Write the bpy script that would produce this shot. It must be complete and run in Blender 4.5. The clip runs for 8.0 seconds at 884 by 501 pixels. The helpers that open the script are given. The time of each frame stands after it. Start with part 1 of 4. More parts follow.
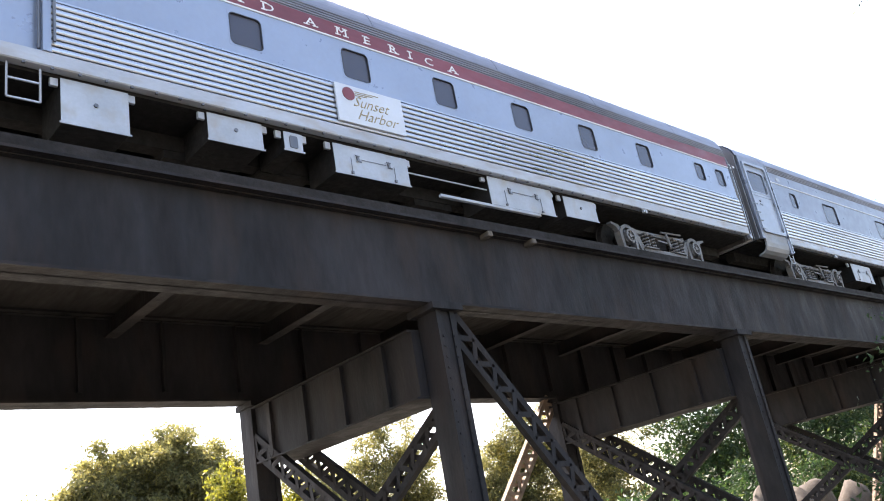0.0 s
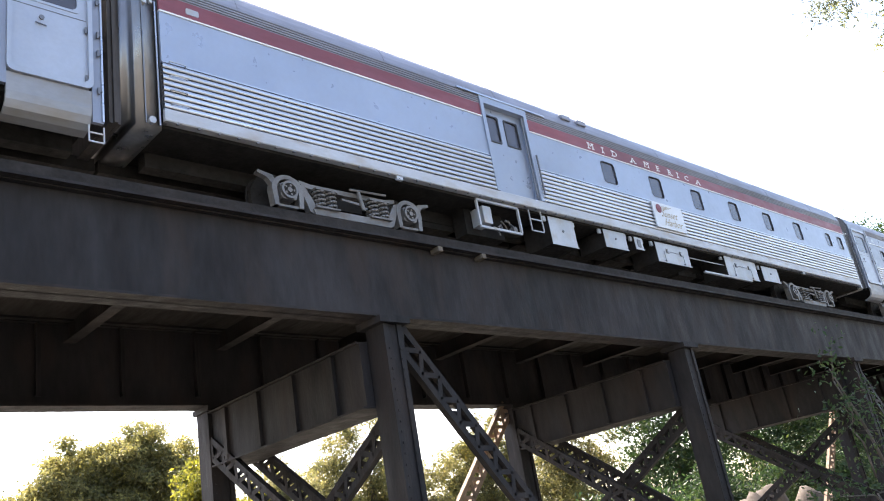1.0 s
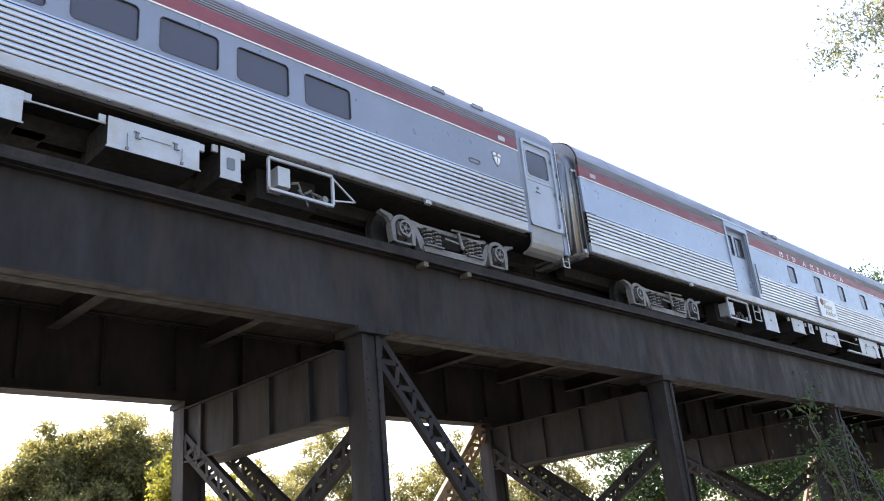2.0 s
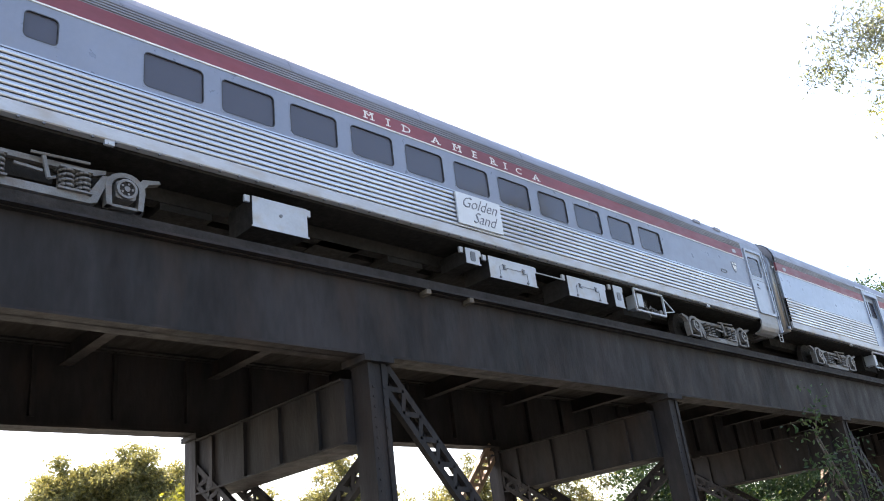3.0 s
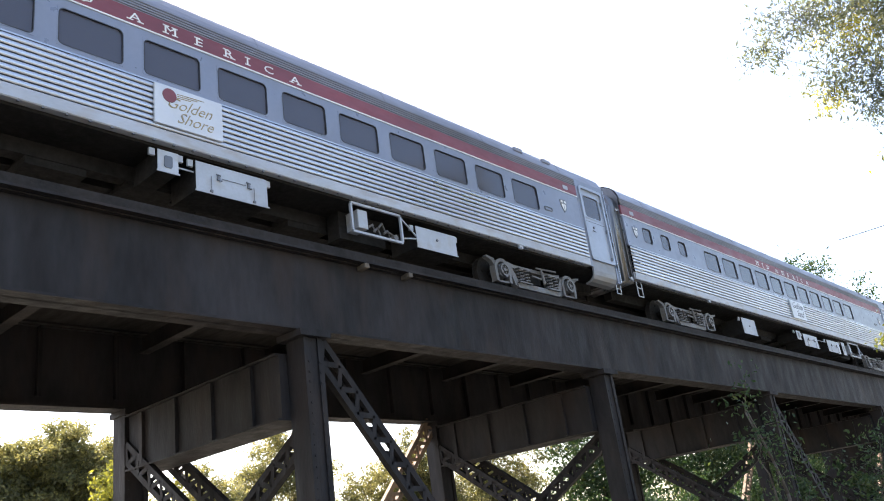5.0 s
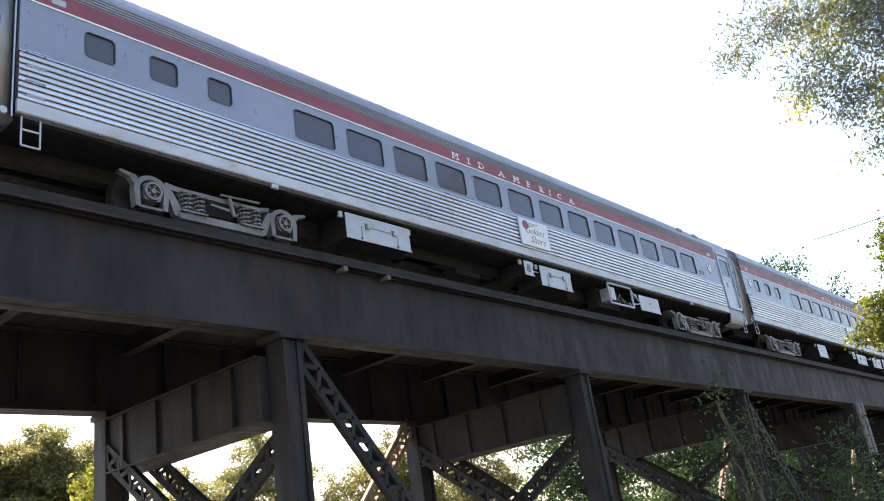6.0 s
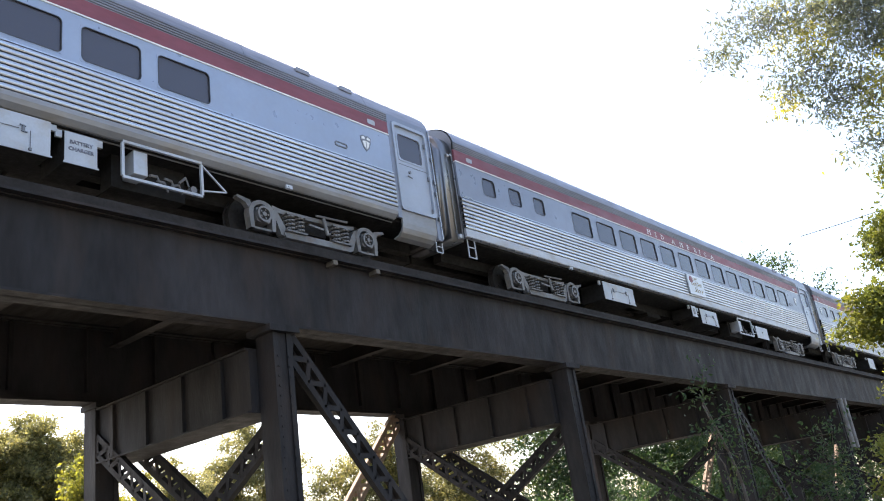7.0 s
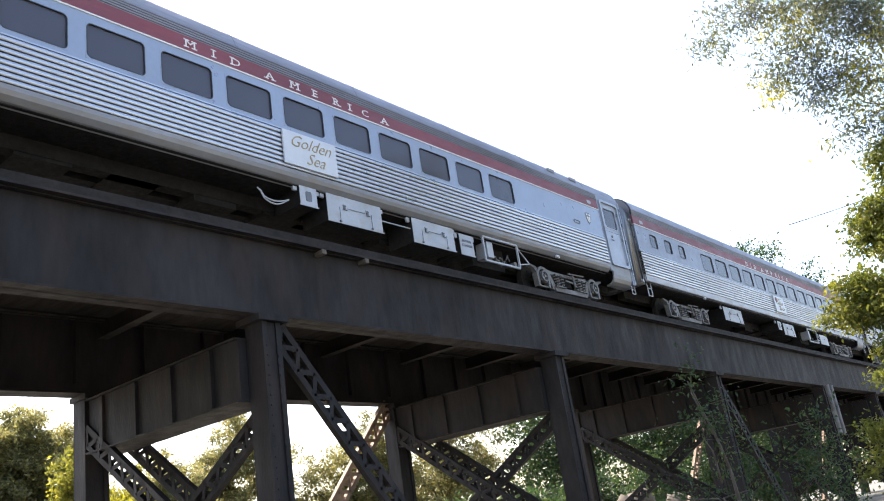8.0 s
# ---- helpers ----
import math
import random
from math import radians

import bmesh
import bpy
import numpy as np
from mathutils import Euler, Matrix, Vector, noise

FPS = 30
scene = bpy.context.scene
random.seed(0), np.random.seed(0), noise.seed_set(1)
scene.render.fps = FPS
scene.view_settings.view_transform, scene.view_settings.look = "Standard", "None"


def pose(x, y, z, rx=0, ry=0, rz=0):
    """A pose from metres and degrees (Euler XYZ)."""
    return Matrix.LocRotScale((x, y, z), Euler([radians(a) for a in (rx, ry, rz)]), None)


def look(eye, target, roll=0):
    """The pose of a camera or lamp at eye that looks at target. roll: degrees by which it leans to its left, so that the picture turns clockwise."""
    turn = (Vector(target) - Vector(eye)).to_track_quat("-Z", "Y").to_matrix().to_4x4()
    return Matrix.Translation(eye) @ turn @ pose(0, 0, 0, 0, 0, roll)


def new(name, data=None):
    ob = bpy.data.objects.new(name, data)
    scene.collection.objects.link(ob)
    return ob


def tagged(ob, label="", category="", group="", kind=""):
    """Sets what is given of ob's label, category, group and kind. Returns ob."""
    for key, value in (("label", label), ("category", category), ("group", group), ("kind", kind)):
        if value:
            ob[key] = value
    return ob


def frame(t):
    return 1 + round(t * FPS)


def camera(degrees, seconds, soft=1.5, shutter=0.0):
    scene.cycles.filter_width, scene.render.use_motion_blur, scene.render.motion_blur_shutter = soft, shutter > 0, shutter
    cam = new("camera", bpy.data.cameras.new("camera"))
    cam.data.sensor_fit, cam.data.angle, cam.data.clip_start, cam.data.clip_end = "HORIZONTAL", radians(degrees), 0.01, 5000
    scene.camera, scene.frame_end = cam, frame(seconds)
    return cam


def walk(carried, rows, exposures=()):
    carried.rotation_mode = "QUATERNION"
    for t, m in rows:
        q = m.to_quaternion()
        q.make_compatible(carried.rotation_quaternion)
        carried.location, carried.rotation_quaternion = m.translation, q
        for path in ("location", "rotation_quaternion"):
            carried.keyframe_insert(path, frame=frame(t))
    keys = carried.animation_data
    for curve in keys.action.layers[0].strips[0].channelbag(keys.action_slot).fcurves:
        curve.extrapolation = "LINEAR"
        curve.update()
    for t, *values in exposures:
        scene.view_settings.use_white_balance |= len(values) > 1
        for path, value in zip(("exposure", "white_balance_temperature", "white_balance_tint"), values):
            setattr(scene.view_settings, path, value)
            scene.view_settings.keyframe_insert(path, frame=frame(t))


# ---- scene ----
cam = camera(55.23, 8.0, soft=1.05)
walk(cam, [
    (0, look((0.066, 1.092, 1.683), (6.648, 7.774, 5.152), -10.57)),
    (0.5, look((0.247, 0.876, 1.743), (6.715, 7.531, 5.469), -11.86)),
    (1, look((0.059, 0.380, 1.675), (6.813, 6.918, 5.087), -9.97)),
    (1.2, look((0.124, 0.324, 1.675), (7.034, 6.763, 4.961), -8.23)),
    (2.3, look((0.120, 0.049, 1.624), (6.742, 6.553, 5.345), -5.21)),
    (2.5, look((0.096, 0.005, 1.624), (6.645, 6.530, 5.438), -5.84)),
    (3, look((-0.018, -0.133, 1.602), (6.604, 6.317, 5.417), -7.16)),
    (3.5, look((-0.046, -0.153, 1.644), (6.784, 6.174, 5.294), -8.20)),
    (4, look((0.056, -0.032, 1.619), (7.047, 6.156, 5.201), -8.86)),
    (4.5, look((0.162, 0.031, 1.641), (7.255, 6.119, 5.195), -9.10)),
    (4.7, look((0.149, 0.020, 1.651), (7.270, 6.125, 5.117), -7.88)),
    (5.8, look((0.016, -0.245, 1.562), (7.310, 5.659, 5.016), -8.86)),
    (6, look((-0.021, -0.252, 1.577), (7.289, 5.641, 5.017), -8.62)),
    (6.5, look((-0.077, -0.309, 1.530), (7.283, 5.543, 4.932), -8.47)),
    (7, look((-0.139, -0.374, 1.553), (7.265, 5.458, 4.896), -8.33)),
    (7.5, look((-0.162, -0.392, 1.561), (7.290, 5.418, 4.833), -8.51)),
    (8, look((-0.142, -0.398, 1.502), (7.356, 5.379, 4.729), -8.86)),
], [(0, 1.95, 6700, 16), (1, 1.95, 6700, 16), (2.5, 1.85, 6700, 15), (4.5, 1.7, 6650, 14), (8, 1.66, 6600, 14)])

# ---- world, sun, exposure ----
SUN_AZ, SUN_EL = 80.0, 50.0


def daylight():
    w = bpy.data.worlds.new("sky_world")
    w.use_nodes = True
    nt = w.node_tree
    sky = nt.nodes.new("ShaderNodeTexSky")
    sky.sky_type, sky.sun_disc = "NISHITA", False
    sky.sun_elevation, sky.sun_rotation = radians(SUN_EL), radians(90 - SUN_AZ)
    sky.dust_density, sky.air_density = 2.5, 1.2
    bg = nt.nodes["Background"]
    bg.inputs["Strength"].default_value = 0.15
    nt.links.new(sky.outputs["Color"], bg.inputs["Color"])
    scene.world = w
    sun = new("sun", bpy.data.lights.new("sun", "SUN"))
    sun.data.energy, sun.data.angle, sun.data.color = 4.5, radians(0.5), (1.0, 0.93, 0.82)
    a, e = radians(SUN_AZ), radians(SUN_EL)
    sun.matrix_world = look((60 * math.cos(a) * math.cos(e), 60 * math.sin(a) * math.cos(e), 60 * math.sin(e)), (0, 0, 0))


daylight()


# ---- materials ----
def material(name, color, rough=0.6, metal=0.0, vary=0.25, scale=3.0, bump=0.0, bump_scale=40.0, stain=None, stretch=(1, 1, 1), random_piece=0.0):
    """Procedural surface: base colour broken at two scales, an optional stain colour, relief."""
    m = bpy.data.materials.new(name)
    m.use_nodes = True
    nt = m.node_tree
    b = nt.nodes["Principled BSDF"]
    tc = nt.nodes.new("ShaderNodeTexCoord")
    mp = nt.nodes.new("ShaderNodeMapping")
    mp.inputs["Scale"].default_value = stretch
    nt.links.new(tc.outputs["Object"], mp.inputs["Vector"])

    def tex(s, detail=5.0):
        n = nt.nodes.new("ShaderNodeTexNoise")
        n.inputs["Scale"].default_value, n.inputs["Detail"].default_value = s, detail
        nt.links.new(mp.outputs["Vector"], n.inputs["Vector"])
        return n.outputs["Fac"]

    def ramp(fac, lo, hi, c0, c1):
        r = nt.nodes.new("ShaderNodeMapRange")
        r.inputs["From Min"].default_value, r.inputs["From Max"].default_value = lo, hi
        r.inputs["To Min"].default_value, r.inputs["To Max"].default_value = c0, c1
        nt.links.new(fac, r.inputs["Value"])
        return r.outputs["Result"]

    def mix(fac, a, c, kind="MIX"):
        x = nt.nodes.new("ShaderNodeMix")
        x.data_type, x.blend_type = "RGBA", kind
        for sock, v in ((x.inputs["Factor"], fac), (x.inputs["A"], a), (x.inputs["B"], c)):
            if hasattr(v, "links"):
                nt.links.new(v, sock)
            elif isinstance(v, tuple):
                sock.default_value = (*v, 1)
            else:
                sock.default_value = v
        return x.outputs["Result"]

    dark = tuple(c * (1 - vary) for c in color)
    light = tuple(min(1, c * (1 + vary)) for c in color)
    out = mix(ramp(tex(scale), 0.3, 0.7, 0, 1), dark, light)
    fine = mix(ramp(tex(scale * 14, 3), 0.35, 0.65, 0, 1), tuple([1 - vary * 0.5] * 3), (1.0, 1.0, 1.0))
    out = mix(1.0, out, fine, "MULTIPLY")
    if stain:
        out = mix(ramp(tex(scale * 2.3, 8), 0.5, 0.72, 0, 0.75), out, stain)
    if random_piece:
        info = nt.nodes.new("ShaderNodeObjectInfo")
        grey = nt.nodes.new("ShaderNodeCombineColor")
        v = ramp(info.outputs["Random"], 0, 1, 1 - random_piece, 1.0)
        for k in ("Red", "Green", "Blue"):
            nt.links.new(v, grey.inputs[k])
        out = mix(1.0, out, grey.outputs["Color"], "MULTIPLY")
    nt.links.new(out, b.inputs["Base Color"])
    b.inputs["Metallic"].default_value = metal
    nt.links.new(ramp(tex(scale * 5), 0.3, 0.7, max(0.02, rough - 0.12), min(1, rough + 0.12)), b.inputs["Roughness"])
    if bump:
        bp = nt.nodes.new("ShaderNodeBump")
        bp.inputs["Strength"].default_value, bp.inputs["Distance"].default_value = bump, 0.02
        nt.links.new(tex(bump_scale, 6), bp.inputs["Height"])
        nt.links.new(bp.outputs["Normal"], b.inputs["Normal"])
    return m


def leaf_material(name, c0, c1, c2, through_light=0.45, patchy=0.5):
    """Leaves: three tones by leaf and by painted sunlit patch, light shining through."""
    m = bpy.data.materials.new(name)
    m.use_nodes = True
    nt = m.node_tree
    b = nt.nodes["Principled BSDF"]
    geo = nt.nodes.new("ShaderNodeNewGeometry")
    cr = nt.nodes.new("ShaderNodeValToRGB")
    cr.color_ramp.elements[0].color, cr.color_ramp.elements[1].color = (*c0, 1), (*c2, 1)
    e = cr.color_ramp.elements.new(0.6)
    e.color = (*c1, 1)
    tc = nt.nodes.new("ShaderNodeTexCoord")
    # Noise shifts whole patches to the yellower tones, painting sunlit areas.
    sun_patch = nt.nodes.new("ShaderNodeTexNoise")
    sun_patch.inputs["Scale"].default_value, sun_patch.inputs["Detail"].default_value = 0.75, 2.0
    nt.links.new(tc.outputs["Object"], sun_patch.inputs["Vector"])
    spread = nt.nodes.new("ShaderNodeMapRange")
    spread.inputs["From Min"].default_value, spread.inputs["From Max"].default_value = 0.38, 0.66
    nt.links.new(sun_patch.outputs["Fac"], spread.inputs["Value"])
    both = nt.nodes.new("ShaderNodeMix")
    both.inputs["Factor"].default_value = patchy
    nt.links.new(geo.outputs["Random Per Island"], both.inputs["A"])
    nt.links.new(spread.outputs["Result"], both.inputs["B"])
    nt.links.new(both.outputs["Result"], cr.inputs["Fac"])
    nt.links.new(cr.outputs["Color"], b.inputs["Base Color"])
    b.inputs["Roughness"].default_value = 0.5
    tr = nt.nodes.new("ShaderNodeBsdfTranslucent")
    hs = nt.nodes.new("ShaderNodeHueSaturation")
    hs.inputs["Saturation"].default_value, hs.inputs["Value"].default_value = 1.05, 1.6
    nt.links.new(cr.outputs["Color"], hs.inputs["Color"])
    nt.links.new(hs.outputs["Color"], tr.inputs["Color"])
    mx = nt.nodes.new("ShaderNodeMixShader")
    mx.inputs["Fac"].default_value = through_light
    nt.links.new(b.outputs["BSDF"], mx.inputs[1])
    nt.links.new(tr.outputs["BSDF"], mx.inputs[2])
    nt.links.new(mx.outputs["Shader"], nt.nodes["Material Output"].inputs["Surface"])
    return m


def glass_material(name, tint):
    m = bpy.data.materials.new(name)
    m.use_nodes = True
    b = m.node_tree.nodes["Principled BSDF"]
    b.inputs["Base Color"].default_value = (*tint, 1)
    b.inputs["Roughness"].default_value = 0.06
    b.inputs["Transmission Weight"].default_value = 0.35
    b.inputs["IOR"].default_value = 1.5
    return m


STEEL = material("stainless_steel", (0.49, 0.50, 0.53), 0.34, 0.9, 0.12, 1.2, 0.0, 60, stretch=(0.15, 1, 1))
CASING = material("polished_casing_steel", (0.25, 0.24, 0.24), 0.36, 0.9, 0.2, 1.0, 0.0, 30, (0.20, 0.18, 0.16), (1, 1, 0.25))
SKIRT_PAINT = material("dusty_silver_skirt", (0.27, 0.27, 0.285), 0.5, 0.25, 0.15, 1.4, 0.05, 30, (0.24, 0.21, 0.18), (0.5, 1, 1))
FRAME_PAINT = material("pale_door_paint", (0.36, 0.385, 0.445), 0.4, 0.3, 0.08, 1.2, 0.0, 8)
STEEL_DARK = material("tarnished_steel", (0.17, 0.17, 0.18), 0.45, 0.6, 0.15, 0.8, 0.05, 30, stretch=(1, 1, 0.3))
BAND_BLUE = material("silver_blue_paint", (0.32, 0.36, 0.445), 0.38, 0.35, 0.07, 0.8, 0.05, 8)
BAND_GREY = material("silver_grey_paint", (0.235, 0.25, 0.30), 0.38, 0.35, 0.08, 0.8, 0.05, 8)
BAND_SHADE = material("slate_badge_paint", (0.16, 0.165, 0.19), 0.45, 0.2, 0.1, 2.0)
SILL_PAINT = material("pale_sill_paint", (0.44, 0.45, 0.48), 0.5, 0.2, 0.12, 2.0, 0.1, 30, (0.35, 0.30, 0.26), (0.4, 1, 1))
RED = material("faded_red_paint", (0.21, 0.05, 0.065), 0.5, 0.0, 0.2, 1.2, 0.05, 30, stretch=(0.3, 1, 1))
WHITE = material("white_enamel", (0.75, 0.74, 0.72), 0.45, 0.0, 0.08, 3.0)
ROOF_GREY = material("weathered_roof_steel", (0.25, 0.25, 0.28), 0.5, 0.5, 0.2, 0.9, 0.1, 40, stretch=(0.25, 1, 1))
PLAQUE = material("plaque_enamel", (0.60, 0.61, 0.64), 0.4, 0.1, 0.06, 2.0)
GOLD = material("gold_script_paint", (0.33, 0.25, 0.12), 0.5, 0.2, 0.15, 5.0)
SLATE = material("slate_script_paint", (0.12, 0.12, 0.15), 0.5, 0.1, 0.15, 5.0)
BOX_GREY = material("equipment_box_paint", (0.42, 0.44, 0.48), 0.5, 0.15, 0.12, 1.6, 0.08, 30, (0.36, 0.32, 0.28))
# Grime plus the shade below the floor, both painted into one near-black.
UNDER = material("underframe_grime_and_shade", (0.016, 0.014, 0.013), 0.85, 0.1, 0.4, 2.0, 0.3, 30)
TRUCK_GREY = material("dusty_cast_steel", (0.18, 0.175, 0.175), 0.6, 0.3, 0.3, 3.0, 0.25, 40, (0.15, 0.12, 0.10))
CAST_PALE = material("rubbed_cast_steel", (0.20, 0.195, 0.195), 0.5, 0.35, 0.25, 4.0, 0.15, 40, (0.16, 0.13, 0.11))
BELLOWS = material("grimy_canvas_bellows", (0.06, 0.052, 0.05), 0.8, 0.0, 0.3, 3.0, 0.2, 20, stretch=(1, 1, 0.2))
RUBBER = material("black_rubber", (0.035, 0.035, 0.04), 0.6, 0.0, 0.2, 4.0)
GLASS = glass_material("tinted_window_glass", (0.10, 0.10, 0.13))
IRON = material("bridge_iron", (0.023, 0.0195, 0.020), 0.72, 0.1, 0.45, 0.8, 0.35, 25, (0.038, 0.026, 0.021), (1, 1, 0.3))
# Rusty iron for the far braces, with sunlight painted into its paler colour.
IRON_SUNLIT = material("rusty_sunlit_lattice_iron", (0.26, 0.18, 0.125), 0.75, 0.15, 0.35, 1.5, 0.3, 30, (0.30, 0.19, 0.12))
TIMBER = material("creosoted_timber", (0.034, 0.028, 0.025), 0.85, 0.0, 0.4, 2.0, 0.4, 20, stretch=(1, 0.2, 1), random_piece=0.4)
WHEEL_STEEL = material("grimy_wheel_steel", (0.024, 0.021, 0.02), 0.75, 0.2, 0.3, 3.0, 0.1, 30)
RAIL_STEEL = material("rail_steel", (0.20, 0.15, 0.12), 0.5, 0.7, 0.3, 3.0, 0.1, 30)
BALLAST = material("ballast", (0.20, 0.19, 0.18), 0.9, 0.0, 0.5, 9.0, 0.8, 30)
EARTH = material("weedy_gravel_ground", (0.18, 0.17, 0.145), 0.95, 0.0, 0.3, 0.6, 0.5, 12, (0.09, 0.10, 0.05))
STONE = material("brown_bank_stone", (0.10, 0.08, 0.062), 0.9, 0.0, 0.3, 1.2, 0.7, 6)
BARK = material("tree_bark", (0.11, 0.09, 0.07), 0.9, 0.0, 0.35, 4.0, 0.7, 14, stretch=(1, 1, 0.25))
LEAF_BACK = leaf_material("broad_leaves", (0.075, 0.078, 0.035), (0.20, 0.185, 0.07), (0.42, 0.36, 0.11), 0.56, 0.3)
LEAF_GOLD = leaf_material("sunlit_yellow_leaves", (0.09, 0.10, 0.022), (0.24, 0.22, 0.03), (0.40, 0.34, 0.04), 0.55)
LEAF_BRIGHT = leaf_material("yellow_green_leaves", (0.07, 0.09, 0.02), (0.16, 0.17, 0.03), (0.30, 0.26, 0.04))
# Shaded copy of the leaves: shade is put into the darker greens.
LEAF_SHADE = leaf_material("shade_toned_green_leaves", (0.02, 0.042, 0.016), (0.04, 0.07, 0.022), (0.10, 0.115, 0.028))
LEAF_AIRY = leaf_material("narrow_leaves", (0.082, 0.096, 0.092), (0.145, 0.155, 0.078), (0.44, 0.38, 0.055), 0.6, 0.72)

for worn in (IRON, UNDER, TIMBER, WHEEL_STEEL):
    worn.node_tree.nodes["Principled BSDF"].inputs["Specular IOR Level"].default_value = 0.3


# ---- mesh helpers ----
def box(bm, x0, x1, y0, y1, z0, z1):
    v = [bm.verts.new((x, y, z)) for x in (x0, x1) for y in (y0, y1) for z in (z0, z1)]
    for f in ((0, 1, 3, 2), (4, 6, 7, 5), (0, 4, 5, 1), (2, 3, 7, 6), (0, 2, 6, 4), (1, 5, 7, 3)):
        bm.faces.new([v[i] for i in f])


def bevelled(x0, x1, y0, y1, z0, z1, r=0.02):
    bm = bmesh.new()
    box(bm, x0, x1, y0, y1, z0, z1)
    bmesh.ops.bevel(bm, geom=bm.edges[:], offset=r, segments=2, affect="EDGES", profile=0.5)
    return bm


def tube(bm, a, b, r0, r1=None, n=8):
    """A tapered round bar from a to b."""
    a, b = Vector(a), Vector(b)
    r1 = r0 if r1 is None else r1
    q = (b - a).to_track_quat("Z", "Y")
    ring = [[bm.verts.new(c + q @ Vector((r * math.cos(i * math.tau / n), r * math.sin(i * math.tau / n), 0))) for i in range(n)] for c, r in ((a, r0), (b, r1))]
    for i in range(n):
        bm.faces.new((ring[0][i], ring[0][(i + 1) % n], ring[1][(i + 1) % n], ring[1][i]))
    bm.faces.new(ring[0][::-1])
    bm.faces.new(ring[1])


def bar(bm, a, b, w, d, up=(0, 1, 0)):
    """A flat bar from a to b: w across, d along `up`."""
    a, b = Vector(a), Vector(b)
    t = (b - a).normalized()
    u = (Vector(up) - t * t.dot(Vector(up))).normalized()
    s = t.cross(u)
    v = [bm.verts.new(c + s * i * w / 2 + u * j * d / 2) for c in (a, b) for i in (-1, 1) for j in (-1, 1)]
    for f in ((0, 1, 3, 2), (4, 6, 7, 5), (0, 4, 5, 1), (2, 3, 7, 6), (0, 2, 6, 4), (1, 5, 7, 3)):
        bm.faces.new([v[i] for i in f])


def strip(bm, profile, x0, x1):
    """A sheet along x through the profile's (y, z) points."""
    r0 = [bm.verts.new((x0, y, z)) for y, z in profile]
    r1 = [bm.verts.new((x1, y, z)) for y, z in profile]
    for i in range(len(profile) - 1):
        bm.faces.new((r0[i], r0[i + 1], r1[i + 1], r1[i]))


def solid(bm, profile, x0, x1):
    """A closed bar along x with the profile as its section."""
    r0 = [bm.verts.new((x0, y, z)) for y, z in profile]
    r1 = [bm.verts.new((x1, y, z)) for y, z in profile]
    n = len(profile)
    for i in range(n):
        bm.faces.new((r0[i], r0[(i + 1) % n], r1[(i + 1) % n], r1[i]))
    bm.faces.new(r0[::-1])
    bm.faces.new(r1)


def rounded(x0, x1, z0, z1, r, n=4):
    """Outline of a rounded rectangle in x, z."""
    pts = []
    for cx, cz, a in ((x1 - r, z1 - r, 0), (x0 + r, z1 - r, 90), (x0 + r, z0 + r, 180), (x1 - r, z0 + r, 270)):
        for i in range(n + 1):
            t = radians(a + 90 * i / n)
            pts.append((cx + r * math.cos(t), cz + r * math.sin(t)))
    return pts


def plate(bm, outline, y0, y1):
    """A plate with an (x, z) outline, from y0 (front) to y1."""
    f = [bm.verts.new((x, y0, z)) for x, z in outline]
    k = [bm.verts.new((x, y1, z)) for x, z in outline]
    n = len(outline)
    bm.faces.new(f)
    bm.faces.new(k[::-1])
    for i in range(n):
        bm.faces.new((f[i], k[i], k[(i + 1) % n], f[(i + 1) % n]))


def ring(bm, outer, inner, y0, y1):
    """A flat frame between two outlines of equal length."""
    n = len(outer)
    v = [[bm.verts.new((x, y, z)) for x, z in o] for y in (y0, y1) for o in (outer, inner)]
    for i in range(n):
        j = (i + 1) % n
        bm.faces.new((v[0][i], v[0][j], v[1][j], v[1][i]))
        bm.faces.new((v[0][i], v[2][i], v[2][j], v[0][j]))
        bm.faces.new((v[1][i], v[1][j], v[3][j], v[3][i]))


def finish(name, bm, mat, smooth=False):
    bmesh.ops.recalc_face_normals(bm, faces=bm.faces[:])
    me = bpy.data.meshes.new(name)
    bm.to_mesh(me)
    bm.free()
    if smooth:
        for f in me.polygons:
            f.use_smooth = True
    me.materials.append(mat)
    return me


def part(name, bm, mat, parent=None, label="", smooth=False):
    me = bm if isinstance(bm, bpy.types.Mesh) else finish(name, bm, mat, smooth)
    ob = new(name, me)
    ob.parent = parent
    if label:
        tagged(ob, label)
    return ob


def lettering(text, size, spacing=1.0, shear=0.0, lines=0.9, thick=0.003, bold=0.0):
    """Raised letters as a mesh in x, z, facing -y."""
    cu = bpy.data.curves.new("letters", "FONT")
    cu.body, cu.size, cu.space_character, cu.shear, cu.space_line = text, size, spacing, shear, lines
    cu.offset = bold
    cu.extrude, cu.align_x, cu.align_y, cu.resolution_u = thick, "CENTER", "CENTER", 2
    ob = new("letters", cu)
    me = bpy.data.meshes.new_from_object(ob.evaluated_get(bpy.context.evaluated_depsgraph_get()))
    bpy.data.objects.remove(ob)
    me.transform(Matrix.Rotation(radians(90), 4, "X"))
    return me


LETTERS = {}


